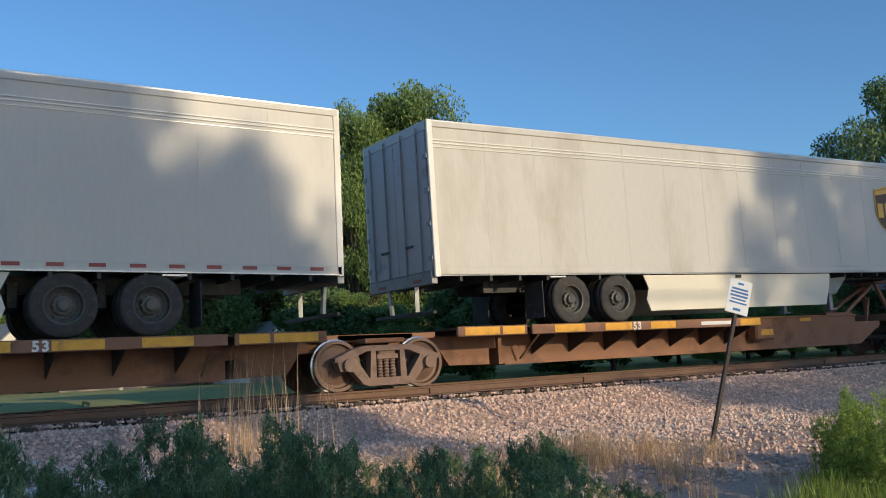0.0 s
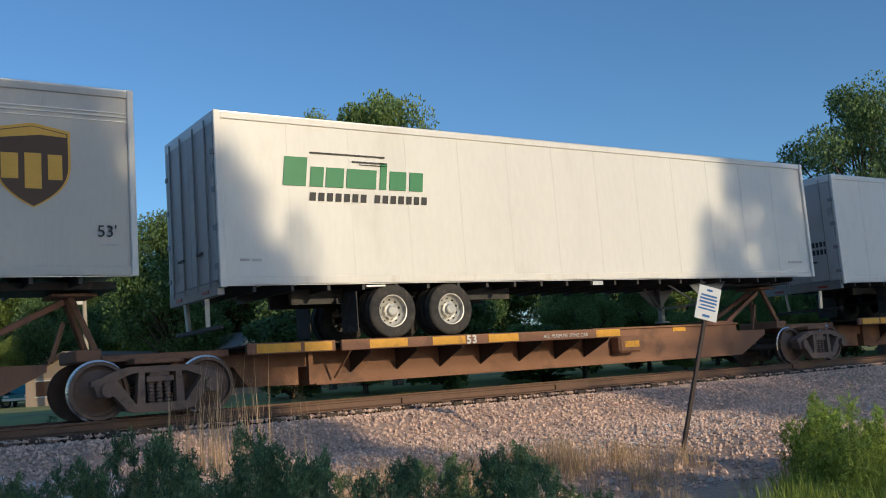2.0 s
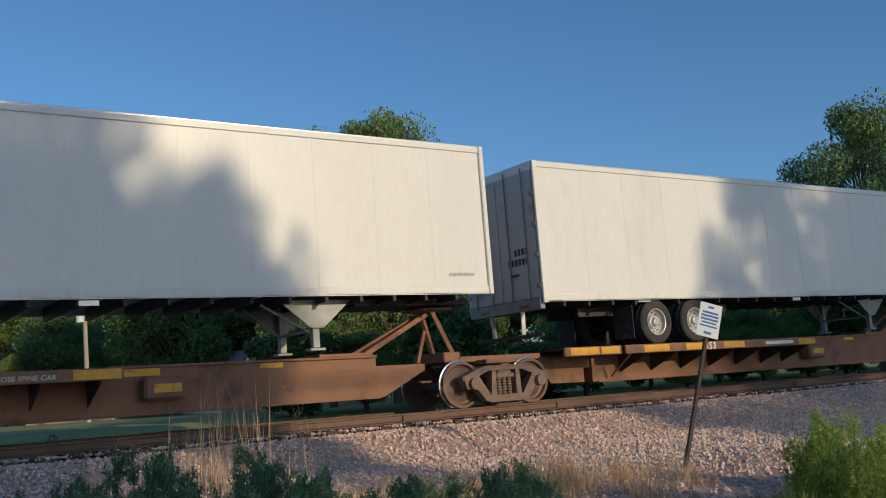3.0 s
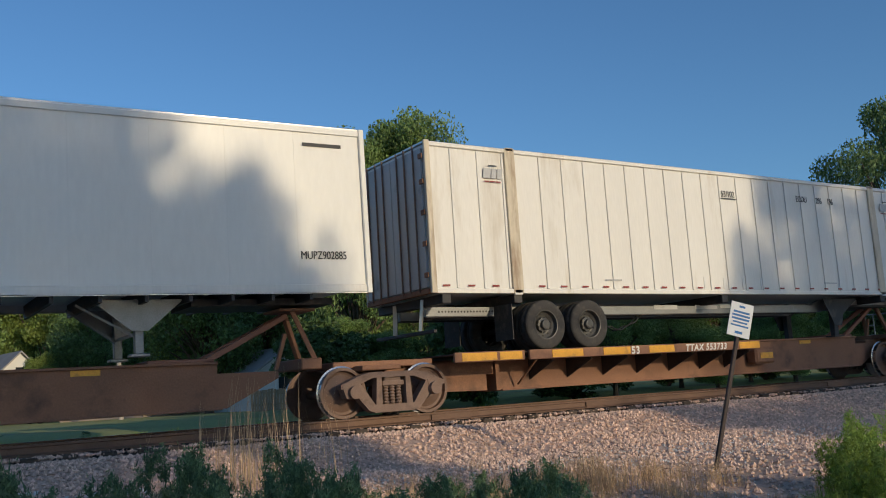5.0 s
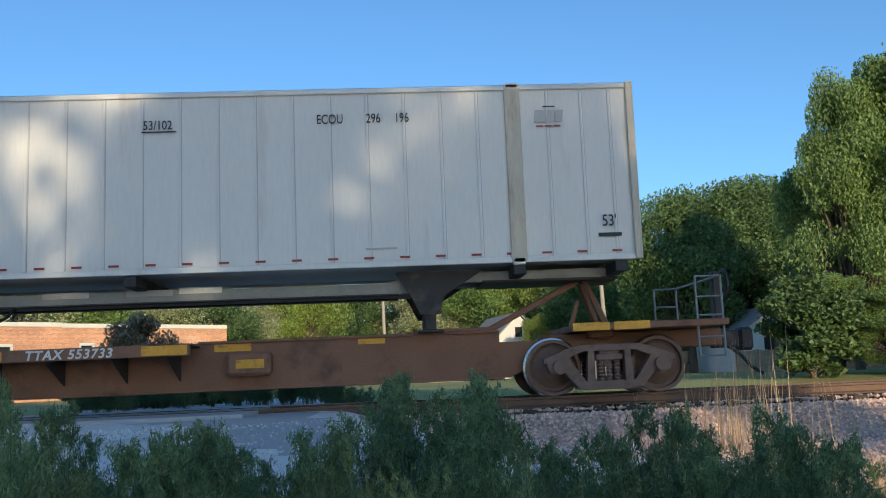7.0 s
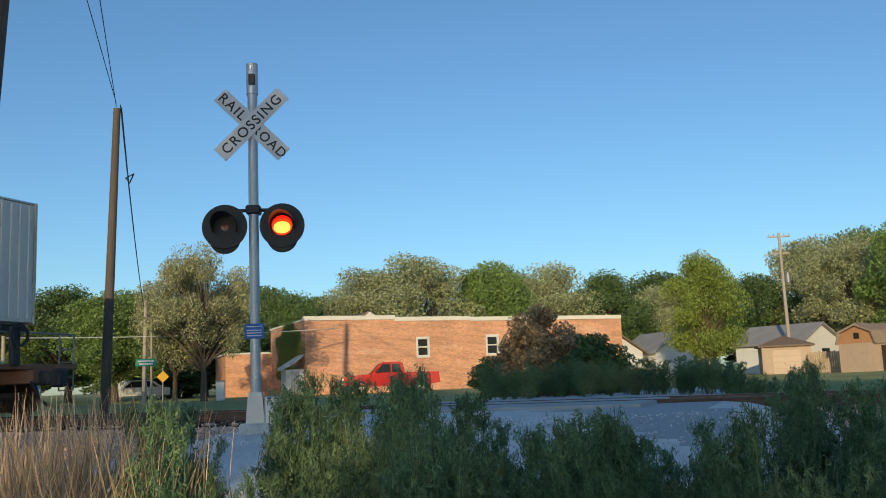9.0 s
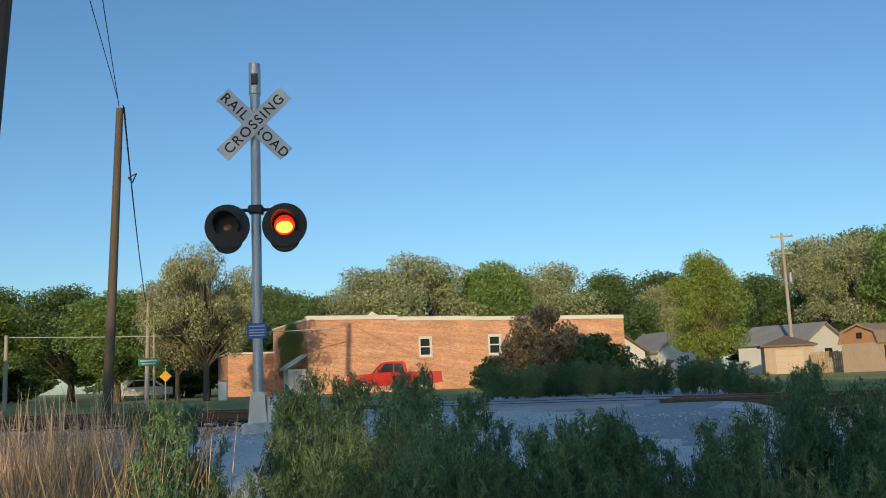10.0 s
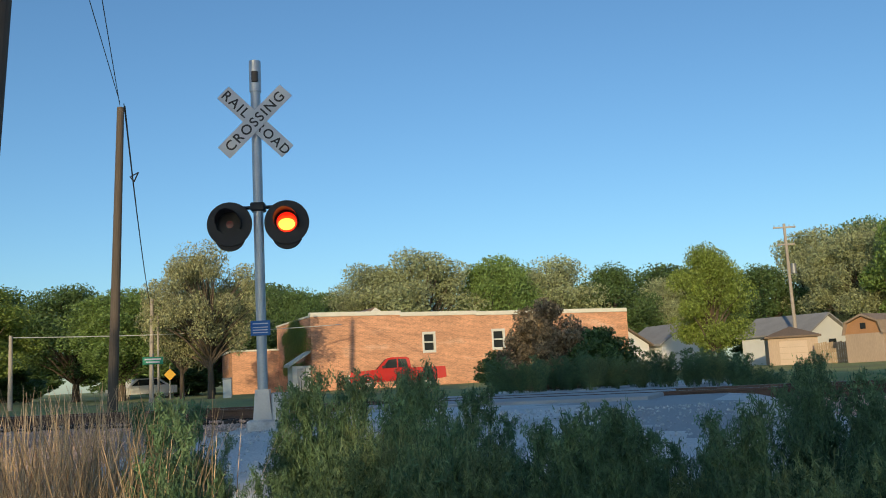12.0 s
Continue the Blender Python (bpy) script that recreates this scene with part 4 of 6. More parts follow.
box_load, frame_load = container(), chassis()
# ---- plants ----


def leaves(centres, sizes, rng, ratio=0.55, up=None):
    """Pointed leaves of one face each, turned every way."""
    n = len(centres)
    a = rng.normal(size=(n, 3))
    if up is not None:
        a = a * 0.45 + up
    a /= np.linalg.norm(a, axis=1, keepdims=True)
    b = np.cross(a, rng.normal(size=(n, 3)))
    b /= np.linalg.norm(b, axis=1, keepdims=True)
    s = sizes[:, None]
    v = np.stack([centres - a * s * 0.4 - b * s * ratio * 0.5, centres - a * s * 0.4 + b * s * ratio * 0.5, centres + a * s * 0.6], 1).reshape(-1, 3)
    return v, np.arange(3 * n).reshape(n, 3)


def tree_data(seed, h, spread, low, clumps, per, leaf, mat, thin=0.24, lean=0.0):
    """Trunk with limbs, and a crown of leaf clumps round the limb ends. Height h, crown radius spread, crown from height low."""
    rng = np.random.default_rng(seed)
    bm = bmesh.new()
    top = Vector((lean, 0, low + (h - low) * 0.45))
    r0 = h * 0.026 + 0.05
    tube(bm, (0, 0, -0.3), (lean * 0.5, 0, low), r0, r0 * 0.72, 9)
    tube(bm, (lean * 0.5, 0, low), top, r0 * 0.72, r0 * 0.4, 8)
    cs = []
    for i in range(clumps):
        while True:
            d = rng.uniform(-1, 1, 3)
            q = np.linalg.norm(d)
            if 0.35 < q < 1.0:
                break
        shape = 1.0 - 0.35 * max(0, d[2])
        c = np.array([d[0] * spread * shape * 0.85, d[1] * spread * shape * 0.85, low + (h - low) * (0.5 + 0.45 * d[2])])
        c[2] = min(c[2], h - spread * thin * 0.8)
        cs.append(c)
        s = Vector((lean * 0.5, 0, low + (c[2] - low) * rng.uniform(0.0, 0.5)))
        e = Vector(c)
        m = s.lerp(e, 0.5) + Vector((0, 0, 0.06 * (e - s).length))
        rr = r0 * 0.3
        tube(bm, s, m, rr, rr * 0.6, 5)
        tube(bm, m, e, rr * 0.6, rr * 0.18, 5)
    trunk = mesh_of("trunk", bm, "bark")
    cen = []
    for c in cs:
        k = max(6, int(per * rng.uniform(0.6, 1.4)))
        sp = spread * thin * rng.uniform(0.7, 1.25)
        p = rng.normal(size=(k, 3))
        p *= (rng.random((k, 1)) ** 0.4) / np.linalg.norm(p, axis=1, keepdims=True) * 1.25
        cen.append(c + p * np.array([sp, sp, sp * 0.72]))
    cen = np.concatenate(cen)
    v, f = leaves(cen, leaf * rng.uniform(0.6, 1.3, len(cen)), rng, 0.7)
    return trunk, raw("crown", v.tolist(), f.tolist(), mat)


TREES = {}


def tree_kind(key, *a, **k):
    TREES[key] = tree_data(*a, **k)


tree_kind("round", 11, 10.0, 5.0, 1.6, 64, 640, 0.185, "leaf")
tree_kind("dark", 12, 10.0, 4.6, 1.4, 64, 640, 0.185, "leaf_dark")
tree_kind("pale", 13, 10.0, 5.2, 1.5, 80, 560, 0.175, "leaf_pale", thin=0.2)
tree_kind("yellow", 14, 10.0, 4.6, 1.2, 60, 640, 0.185, "leaf_yellow")
tree_kind("brown", 15, 10.0, 5.6, 1.8, 78, 330, 0.16, "leaf_brown", thin=0.15)
tree_kind("airy", 16, 10.0, 4.6, 2.5, 44, 700, 0.13, "leaf_dark", thin=0.19)
tree_kind("bush", 18, 10.0, 4.6, 0.0, 60, 280, 0.42, "leaf_dark", thin=0.24)
tree_kind("bush_brown", 19, 10.0, 4.4, 0.0, 70, 420, 0.30, "leaf_rust", thin=0.20)
tree_kind("big", 17, 10.0, 4.2, 0.8, 74, 820, 0.135, "leaf", thin=0.21)


def tree(key, x, y, h, w, label, name="tree", cat="tree", z=None):
    """A tree of that kind, h metres high and w wide."""
    ob = thing(name, label, cat, pose(x, y, ground_z(x, y) - 0.05 if z is None else z, 0, 0, (x * 77.7 + y * 31.3) % 360) @ Matrix.Diagonal((w / 10, w / 10, h / 10, 1)))
    part("trunk", TREES[key][0], None, ob)
    part("crown", TREES[key][1], None, ob)
    return ob


for key, x, y, h, w in (("dark", -58, 42, 9, 10), ("yellow", -46, 41, 7.5, 9), ("round", -40, 47, 7.0, 8), ("dark", -52, 56, 9, 10), ("dark", -44, 62, 8.5, 10), ("dark", -48, 74, 9, 11),
                        ("dark", -40, 69, 8.5, 8), ("yellow", -70, 60, 9, 11),
                        ("dark", -43, 70, 9.2, 7), ("round", -41, 76, 8.8, 8), ("pale", -37, 77, 11.2, 10), ("pale", -32.5, 78, 12.2, 12), ("round", -27, 83, 11.5, 9),
                        ("pale", -23.5, 92, 12.0, 12), ("dark", -18.5, 94, 11.0, 11), ("pale", -13.8, 101, 9.8, 9), ("dark", -9, 104, 9.5, 10),
                        ("dark", -4, 100, 10.2, 10), ("pale", 1.5, 103, 14.0, 12), ("dark", 7, 104, 14.5, 13), ("round", 12, 100, 13.5, 13), ("round", 9.4, 86, 12.8, 9), ("pale", 5.0, 92, 12.5, 10),
                        ("yellow", 13.4, 84, 15.0, 10), ("round", 16.5, 78, 13.0, 9), ("yellow", 10.9, 70, 5.0, 3.0), ("dark", 15.0, 72, 8.5, 8), ("dark", 17.5, 54, 11.2, 8.5), ("dark", 21.5, 56, 12, 10), ("dark", 25, 60, 13, 12),
                        ("yellow", 23.5, 72, 11, 12), ("round", 31, 66, 12, 12), ("dark", 36, 52, 10, 11), ("dark", 43, 46, 10, 11), ("round", 50, 44, 9, 12), ("dark", 60, 40, 9, 13),
                        ("round", 70, 60, 12, 15), ("dark", 90, 55, 11, 16), ("dark", -16, 118, 13, 16), ("round", -34, 112, 13, 17), ("dark", 30, 110, 14, 18), ("round", 52, 98, 13, 18), ("dark", -62, 96, 13, 18), ("dark", -85, 80, 13, 18)):
    words_of = {"dark": "dark green broadleaf tree in evening sun", "round": "green broadleaf tree with a full crown", "pale": "tall silvery green tree with a dense crown", "yellow": "yellow-green broadleaf tree lit by low sun"}
    tree(key, x, y, h, w * 1.12, words_of[key])
tree("brown", -27.3, 38.4, 7.9, 6.0, "thin brownish tree with a sparse crown and forked trunk")
tree("brown", -29.9, 39.6, 7.4, 4.6, "thin brownish tree with a sparse crown and forked trunk")
tree("yellow", -5.7, 62.0, 8.3, 6.4, "young green tree turning yellow at one side")
tree("big", 21.6, 36.0, 14.2, 9.2, "tall green tree with a crown that reaches the ground")
tree("big", 18.6, 36.5, 12.8, 7.0, "leafy green tree beside the railway line")
tree("big", 26.5, 38.0, 10.5, 7.5, "leafy green tree beside the railway line")
tree("airy", 35.8, 21.4, 12.2, 8.6, "tall open-crowned tree with bare lower limbs")
tree("airy", 40.5, 23.0, 9.0, 7.5, "tall open-crowned tree with bare lower limbs")
# a far belt of trees that closes the view
for i in range(30):
    x = -190 + i * 13 + 4 * math.sin(i * 1.9)
    tree("bush", x, 128 + 6 * math.sin(i * 2.3), 7.5 + 1.5 * math.sin(i * 1.3), 17, "distant dense belt of green trees", "tree", "tree")
for i in range(13):
    x = -100 + i * 5.6
    tree("bush", x, 62 + 9 * math.sin(i * 1.7) + max(0, (x + 52) * 0.55), 3.4 + 0.8 * math.sin(i * 1.1), 7.5, "dark undergrowth below trees", "shrub", "shrub")
# scrub behind the line
for i in range(26):
    x = 13 + i * 1.55 + 0.8 * math.sin(i * 2.1)
    tree("big" if i % 3 else "bush", x, 28.5 + 2.6 * math.sin(i * 1.7), 3.4 + 1.1 * math.sin(i * 2.9), 4.2, "low dense scrub with dark leaves behind the track", "shrub", "shrub")
for i, (x, y, h, w) in enumerate(((-6.7, 25.3, 3.4, 3.4), (-5.3, 25.2, 2.2, 2.4), (-8.2, 25.6, 1.6, 2.0))):
    tree("bush" if i else "bush_brown", x, y, h, w, "rounded roadside bush with small leaves", "bush", "bush", z=ground_z(x, y) - 0.24 * h)

# trees behind the viewer, whose shade falls on the train and the road
tree_kind("shade", 21, 10.0, 4.4, 6.0, 46, 85, 0.28, "leaf_dark", thin=0.165)
tree_kind("shade_wide", 22, 10.0, 5.2, 6.0, 50, 85, 0.28, "leaf_dark", thin=0.157)
tree_kind("shade_high", 23, 10.0, 4.4, 6.3, 50, 85, 0.28, "leaf_dark", thin=0.175)
tree_kind("shade_low", 24, 10.0, 5.0, 8.4, 60, 110, 0.34, "leaf_dark", thin=0.21)
tree_kind("shade_dome", 25, 10.0, 4.4, 6.8, 46, 120, 0.34, "leaf_dark", thin=0.24)
for key, x, y, h, w in (("shade_low", 9.0, -40, 15.6, 11.0), ("shade_low", 2.5, -40, 15.8, 13), ("shade_low", -7.5, -40, 15.8, 13), ("shade_low", -18, -40, 15.8, 14), ("shade_high", 10.9, -43, 22.0, 12.5), ("shade_dome", 14.75, -40, 18.3, 5.2), ("shade_dome", 8.7, -40.5, 12.4, 7.4), ("shade_dome", 6.6, -41, 12.2, 3.0), ("shade_wide", 5.2, -45, 22, 14), ("shade", -4.0, -43, 22, 16), ("shade_wide", -14.0, -45, 22, 18), ("shade", -27, -42, 21.6, 19), ("shade_wide", -42, -44, 21.6, 20),
                        ("shade_wide", 32.6, -43, 21.5, 14), ("shade", 26.6, -43, 15.0, 13), ("shade_wide", 40.0, -46, 24, 15), ("shade", 48.0, -44, 24, 17), ("shade", 58.0, -44, 24, 19)):
    tree(key, x, y, h, w, "tall dense roadside tree", z=-1.2)


def weed_mesh(seed, h, stems, mat, leaf=0.055, ratio=0.22, per=230, bushy=0.22):
    rng = np.random.default_rng(seed)
    cen, ups = [], []
    bm = bmesh.new()
    for s in range(stems):
        a = rng.uniform(0, 6.28)
        lean = rng.uniform(0.04, bushy)
        hh = h * rng.uniform(0.65, 1.0)
        base = np.array([rng.normal(0, 0.05), rng.normal(0, 0.05), 0])
        tip = base + np.array([math.cos(a) * lean * hh, math.sin(a) * lean * hh, hh])
        tube(bm, base, tip, 0.006, 0.002, 4)
        for b in range(11):
            u = rng.uniform(0.18, 0.97)
            p = base + (tip - base) * u
            ba = rng.uniform(0, 6.28)
            ln = hh * 0.26 * (1.15 - u) + 0.04
            e = p + np.array([math.cos(ba) * ln * 0.75, math.sin(ba) * ln * 0.75, ln * 0.75])
            tube(bm, p, e, 0.003, 0.001, 3)
            k = per // 11
            w = rng.random((k, 1))
            cen.append(p + (e - p) * w + rng.normal(0, 0.014, (k, 3)))
        k = per // 6
        w = rng.uniform(0.15, 1.0, (k, 1))
        cen.append(base + (tip - base) * w + rng.normal(0, 0.02, (k, 3)))
    me_s = mesh_of("stem", bm, mat)
    cen = np.concatenate(cen)
    v, f = leaves(cen, leaf * rng.uniform(0.5, 1.4, len(cen)), rng, ratio, np.array([0, 0, 0.45]))
    return me_s, raw("leaves", v.tolist(), f.tolist(), mat)


def blade_mesh(seed, n, h, r, mat, width=0.009, droop=0.35):
    """A tuft of grass blades."""
    rng = np.random.default_rng(seed)
    vs, fs = [], []
    for i in range(n):
        b = np.array([rng.normal(0, r), rng.normal(0, r), -0.03])
        a = rng.uniform(0, 6.28)
        d = np.array([math.cos(a), math.sin(a), 0])
        s = np.array([-d[1], d[0], 0]) * width * rng.uniform(0.6, 1.3)
        hh = h * rng.uniform(0.5, 1.0)
        dr = droop * rng.uniform(0.2, 1.2) * hh
        k = len(vs)
        for u in (0.0, 0.4, 0.75, 1.0):
            c = b + d * dr * u ** 2.2 + np.array([0, 0, hh * u])
            w = s * (1 - u * 0.92)
            vs += [c - w, c + w]
        for j in range(3):
            fs.append((k + 2 * j, k + 2 * j + 1, k + 2 * j + 3, k + 2 * j + 2))
    return raw("blades", [tuple(v) for v in vs], fs, mat)


WEEDS = [weed_mesh(31, 1.3, 10, "weed", 0.032, 0.27, 720), weed_mesh(32, 1.3, 12, "weed", 0.030, 0.26, 680, 0.28), weed_mesh(33, 1.3, 8, "weed_pale", 0.038, 0.22, 740, 0.34)]
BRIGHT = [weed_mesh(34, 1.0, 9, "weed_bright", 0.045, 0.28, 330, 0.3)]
TUFTS = [blade_mesh(35, 120, 0.5, 0.12, "weed_bright"), blade_mesh(36, 130, 0.55, 0.14, "weed"), blade_mesh(37, 60, 0.8, 0.16, "straw", 0.005, 0.3)]
TALL_STRAW = blade_mesh(38, 230, 1.25, 0.2, "straw", 0.0085, 0.3)
STALKS = blade_mesh(39, 20, 1.2, 0.24, "straw", 0.0055, 0.16)

# the skyline of the weeds round the viewer: bearing and elevation in degrees
SKYLINE = [(-50, 0.6), (-46.8, 0.5), (-42.4, -0.9), (-40, -1.5), (-37.8, -0.5), (-36, -1.2), (-34.8, -3.2), (-32.3, -4.2), (-31.2, -0.6), (-29.2, 0.7), (-26.5, -0.6), (-24.2, -0.1), (-23.4, 0.8), (-22.6, 1.1), (-21.8, 1.0), (-20.9, 0.5), (-19.2, -1), (-18.3, -2.1), (-17, -4.1), (-14.9, -3.6), (-12.2, -3.2), (-10.2, -2.6), (-8.3, -4.2), (-6.8, -5.2), (-5.3, -4), (-4.1, -2.9), (-1.3, -1.6), (0.3, 0), (1.2, 0.5), (2.4, 0.2), (3.6, -0.6), (5.1, -3.4), (8, -4), (10.6, -4.3), (13.6, -4.4), (15.5, -2.9), (18.2, -3.1), (20.9, -2.8), (23.5, -3.9), (26, -5), (31.6, -5.8), (34.4, -5.2), (37.1, -5), (39.8, -6.1), (42.3, -7.8), (48, -10)]
AZ, TOP = [a for a, b in SKYLINE], [b for a, b in SKYLINE]
rng = random.Random(4)
for i in range(299):
    az = rng.uniform(-39, 6) if i > 110 else rng.uniform(6, 44)
    r = rng.uniform(3.6, 7.2) if az < 8 else rng.uniform(3.8, 6.6)
    x, y = r * math.sin(radians(az)), r * math.cos(radians(az))
    zt = 0.43 + r * math.tan(radians(np.interp(az, AZ, TOP))) - (rng.uniform(-0.07, 0.06) if i % 3 == 0 else rng.uniform(0.05, 0.5))
    g = ground_z(x, y)
    if zt - g < 0.22 or -34.8 < az < -31.4:
        continue
    k = (zt - g) / 1.25
    w = thing("weed", "leafy dark green roadside weed", "weed", pose(x, y, g - 0.03, rng.uniform(-6, 6), rng.uniform(-6, 6), rng.uniform(0, 360)) @ Matrix.Diagonal((0.3 + 0.42 * k, 0.3 + 0.42 * k, k, 1)), group="roadside weeds")
    st, lf = WEEDS[i % 3]
    part("stem", st, None, w)
    part("leaves", lf, None, w)
# weeds on the sunny side, in the leaf colour tinted as sunlit
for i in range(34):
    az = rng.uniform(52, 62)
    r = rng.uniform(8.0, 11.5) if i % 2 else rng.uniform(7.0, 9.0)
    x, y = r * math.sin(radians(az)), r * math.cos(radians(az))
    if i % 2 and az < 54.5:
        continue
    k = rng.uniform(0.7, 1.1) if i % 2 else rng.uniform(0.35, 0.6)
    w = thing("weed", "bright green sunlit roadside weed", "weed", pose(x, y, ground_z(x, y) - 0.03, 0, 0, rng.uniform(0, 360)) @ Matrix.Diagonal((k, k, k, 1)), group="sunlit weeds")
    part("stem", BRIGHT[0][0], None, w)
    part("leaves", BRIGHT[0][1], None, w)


for i in range(118):
    x = -6.9 + i * 0.1 + rng.uniform(-0.15, 0.15) if i < 80 else 1.2 + (i - 80) * 0.32 + rng.uniform(-0.2, 0.2)
    y = rng.uniform(20.6, 23.5)
    k = (0.68 if x < -0.5 else 0.42) * rng.uniform(0.55, 1.15)
    w = thing("verge_weed", "dark leafy weed on the verge beyond the track", "weed", pose(x, y, ground_z(x, y) - 0.05, 0, 0, rng.uniform(0, 360)) @ Matrix.Diagonal((k * 1.5, k * 1.5, k, 1)), group="verge weeds")
    st, lf = WEEDS[i % 3]
    part("stem", st, None, w)
    part("leaves", lf, None, w)


def tuft_field(name, meshes, count, place, label, seed):
    """Many tufts joined into one mesh."""
    r = np.random.default_rng(seed)
    base = []
    for me in meshes:
        v = np.empty(len(me.vertices) * 3)
        me.vertices.foreach_get("co", v)
        base.append((v.reshape(-1, 3), np.array([tuple(p.vertices) for p in me.polygons])))
    vs, fs, n = [], [], 0
    for i in range(count):
        p = place(r)
        if p is None:
            continue
        v, f = base[i % len(base)]
        a, k = r.uniform(0, 6.28), p[3]
        c, s = math.cos(a), math.sin(a)
        vs.append((v * k) @ np.array([[c, s, 0], [-s, c, 0], [0, 0, 1]]) + np.array(p[:3]))
        fs.append(f + n)
        n += len(v)
    mat = meshes[0].materials[0].name
    key = next(q for q in M if M[q].name == mat)
    return tagged(new(name, raw(name, np.concatenate(vs).tolist(), np.concatenate(fs).tolist(), key)), label, "grass", kind="stuff")


def near_grass(r):
    az, d = radians(r.uniform(-50, 48)), r.uniform(2.6, 7.0)
    x, y = d * math.sin(az), d * math.cos(az)
    return x, y, ground_z(x, y), r.uniform(0.7, 1.3)


def sunlit_grass(r):
    d = r.uniform(7.0, 11.5)
    az = radians(r.uniform(51.5 + (d - 7) * 1.2, 64))
    x, y = d * math.sin(az), d * math.cos(az)
    return x, y, ground_z(x, y), r.uniform(0.6, 1.15)


def dry_grass(r):
    x, y = r.uniform(3.2, 8.8), r.normal(8.0, 0.9)
    return x, y, ground_z(x, y), r.uniform(0.3, 0.62)


def far_verge(r):
    x, y = r.uniform(-30, 40), r.uniform(20.5, 24.5)
    if road_amount(x, y) > 0.2:
        return None
    return x, y, ground_z(x, y), r.uniform(0.5, 1.1)


tuft_field("grass", [TUFTS[1]], 260, near_grass, "rough green grass under the weeds", 1)
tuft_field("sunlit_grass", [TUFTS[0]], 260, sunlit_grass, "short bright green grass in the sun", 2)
tuft_field("dry_grass", [TUFTS[2]], 130, dry_grass, "dry straw-coloured grass beside the gravel", 3)
tuft_field("verge_grass", [TUFTS[0]], 520, far_verge, "tall grass beyond the railway track", 4)
for x, y, k in ((-3.25, 3.5, 1.2), (-3.5, 3.4, 1.25), (-3.2, 3.1, 1.15), (-3.75, 4.0, 1.3), (-3.5, 4.0, 1.25), (-3.85, 3.75, 1.3), (-4.1, 4.3, 1.3), (-3.3, 3.0, 1.1), (-3.6, 3.7, 1.2)):
    s = thing("dry_grass_clump", "tall clump of dry tan grass among weeds", "grass", pose(x, y, ground_z(x, y) - 0.03, 0, 0, x * 50) @ Matrix.Scale(k, 4), group="dry clumps")
    tagged(part("straw_tuft", TALL_STRAW, None, s), kind="stuff")
for x, y, k in ((3.9, 11.4, 1.25), (4.4, 11.6, 1.5), (4.9, 11.5, 1.4), (3.3, 11.3, 1.0), (4.15, 11.0, 1.3), (4.65, 10.9, 1.45), (5.3, 11.7, 1.0)):
    s = thing("dry_stalk_clump", "thin pale dead stalks at the foot of the ballast", "stalks", pose(x, y, ground_z(x, y) - 0.03, 0, 0, x * 90) @ Matrix.Scale(k, 4), group="dead stalks")
    tagged(part("stalk_tuft", STALKS, None, s), kind="stuff")
for x, y in ((6.3, 8.6), (6.8, 8.4), (7.2, 8.8)):
    s = thing("dry_stalk_clump", "thin pale dead stalks at the foot of the ballast", "stalks", pose(x, y, ground_z(x, y) - 0.03, 0, 0, x * 90) @ Matrix.Scale(0.5, 4), group="dead stalks")
    tagged(part("stalk_tuft", STALKS, None, s), kind="stuff")
# ---- leaning trespass sign by the track ----
sx, sy, sz = 9.33, 8.5, -0.82
s = thing("sign_post", "small white sign with blue bars on a leaning dark post", "sign", pose(sx, sy, sz, -2.0, 24.0, 0))
part("post", bx(-0.03, 0.03, -0.02, 0.02, -0.25, 2.0, 0.006), "post", s)
sg = part("sign_plate", bx(-0.155, 0.155, -0.032, -0.024, 1.84, 2.34, 0.02), "sign_white", s, "white sign plate with rounded corners", pose(0, 0, 0, 0, 0, -32))
for i, (w, h, z) in enumerate(((0.08, 0.03, 2.28), (0.22, 0.028, 2.20), (0.24, 0.028, 2.15), (0.24, 0.028, 2.10), (0.2, 0.022, 2.05), (0.24, 0.022, 2.0), (0.1, 0.035, 1.90))):
    part("text_bar", bx(-w / 2, w / 2, -0.036, -0.031, z - h / 2, z + h / 2), "sign_blue", sg)

# ---- crossing signal ----
mx, my = -6.80, 10.72
FACE = 25.0
sig = thing("crossing_signal", "railroad crossing signal with crossbuck and two red flashing lamps", "crossing signal", pose(mx, my, -0.08, 0, 0, FACE))
part("base_plate", bx(-0.2, 0.2, -0.2, 0.2, -0.3, 0.05, 0.02), "gravel", sig)
part("mast_foot", pr([(-0.125, 0.05), (0.125, 0.05), (0.09, 0.45), (-0.09, 0.45)], -0.10, 0.10), "galv", sig)
part("mast", tb((0, 0, 0.06), (0, 0, 4.86), 0.068, seg=20), "galv", sig)
part("pinnacle", tb((0, 0, 4.54), (0, 0, 4.98), 0.082, seg=20), "galv", sig)
part("junction_box", bx(0.12, 0.34, -0.12, 0.12, 0.02, 0.40, 0.02), "galv", sig)
ob = part("bell_bracket", bx(-0.04, 0.05, -0.1, -0.06, 4.66, 4.82, 0.01), "lamp_black", sig)
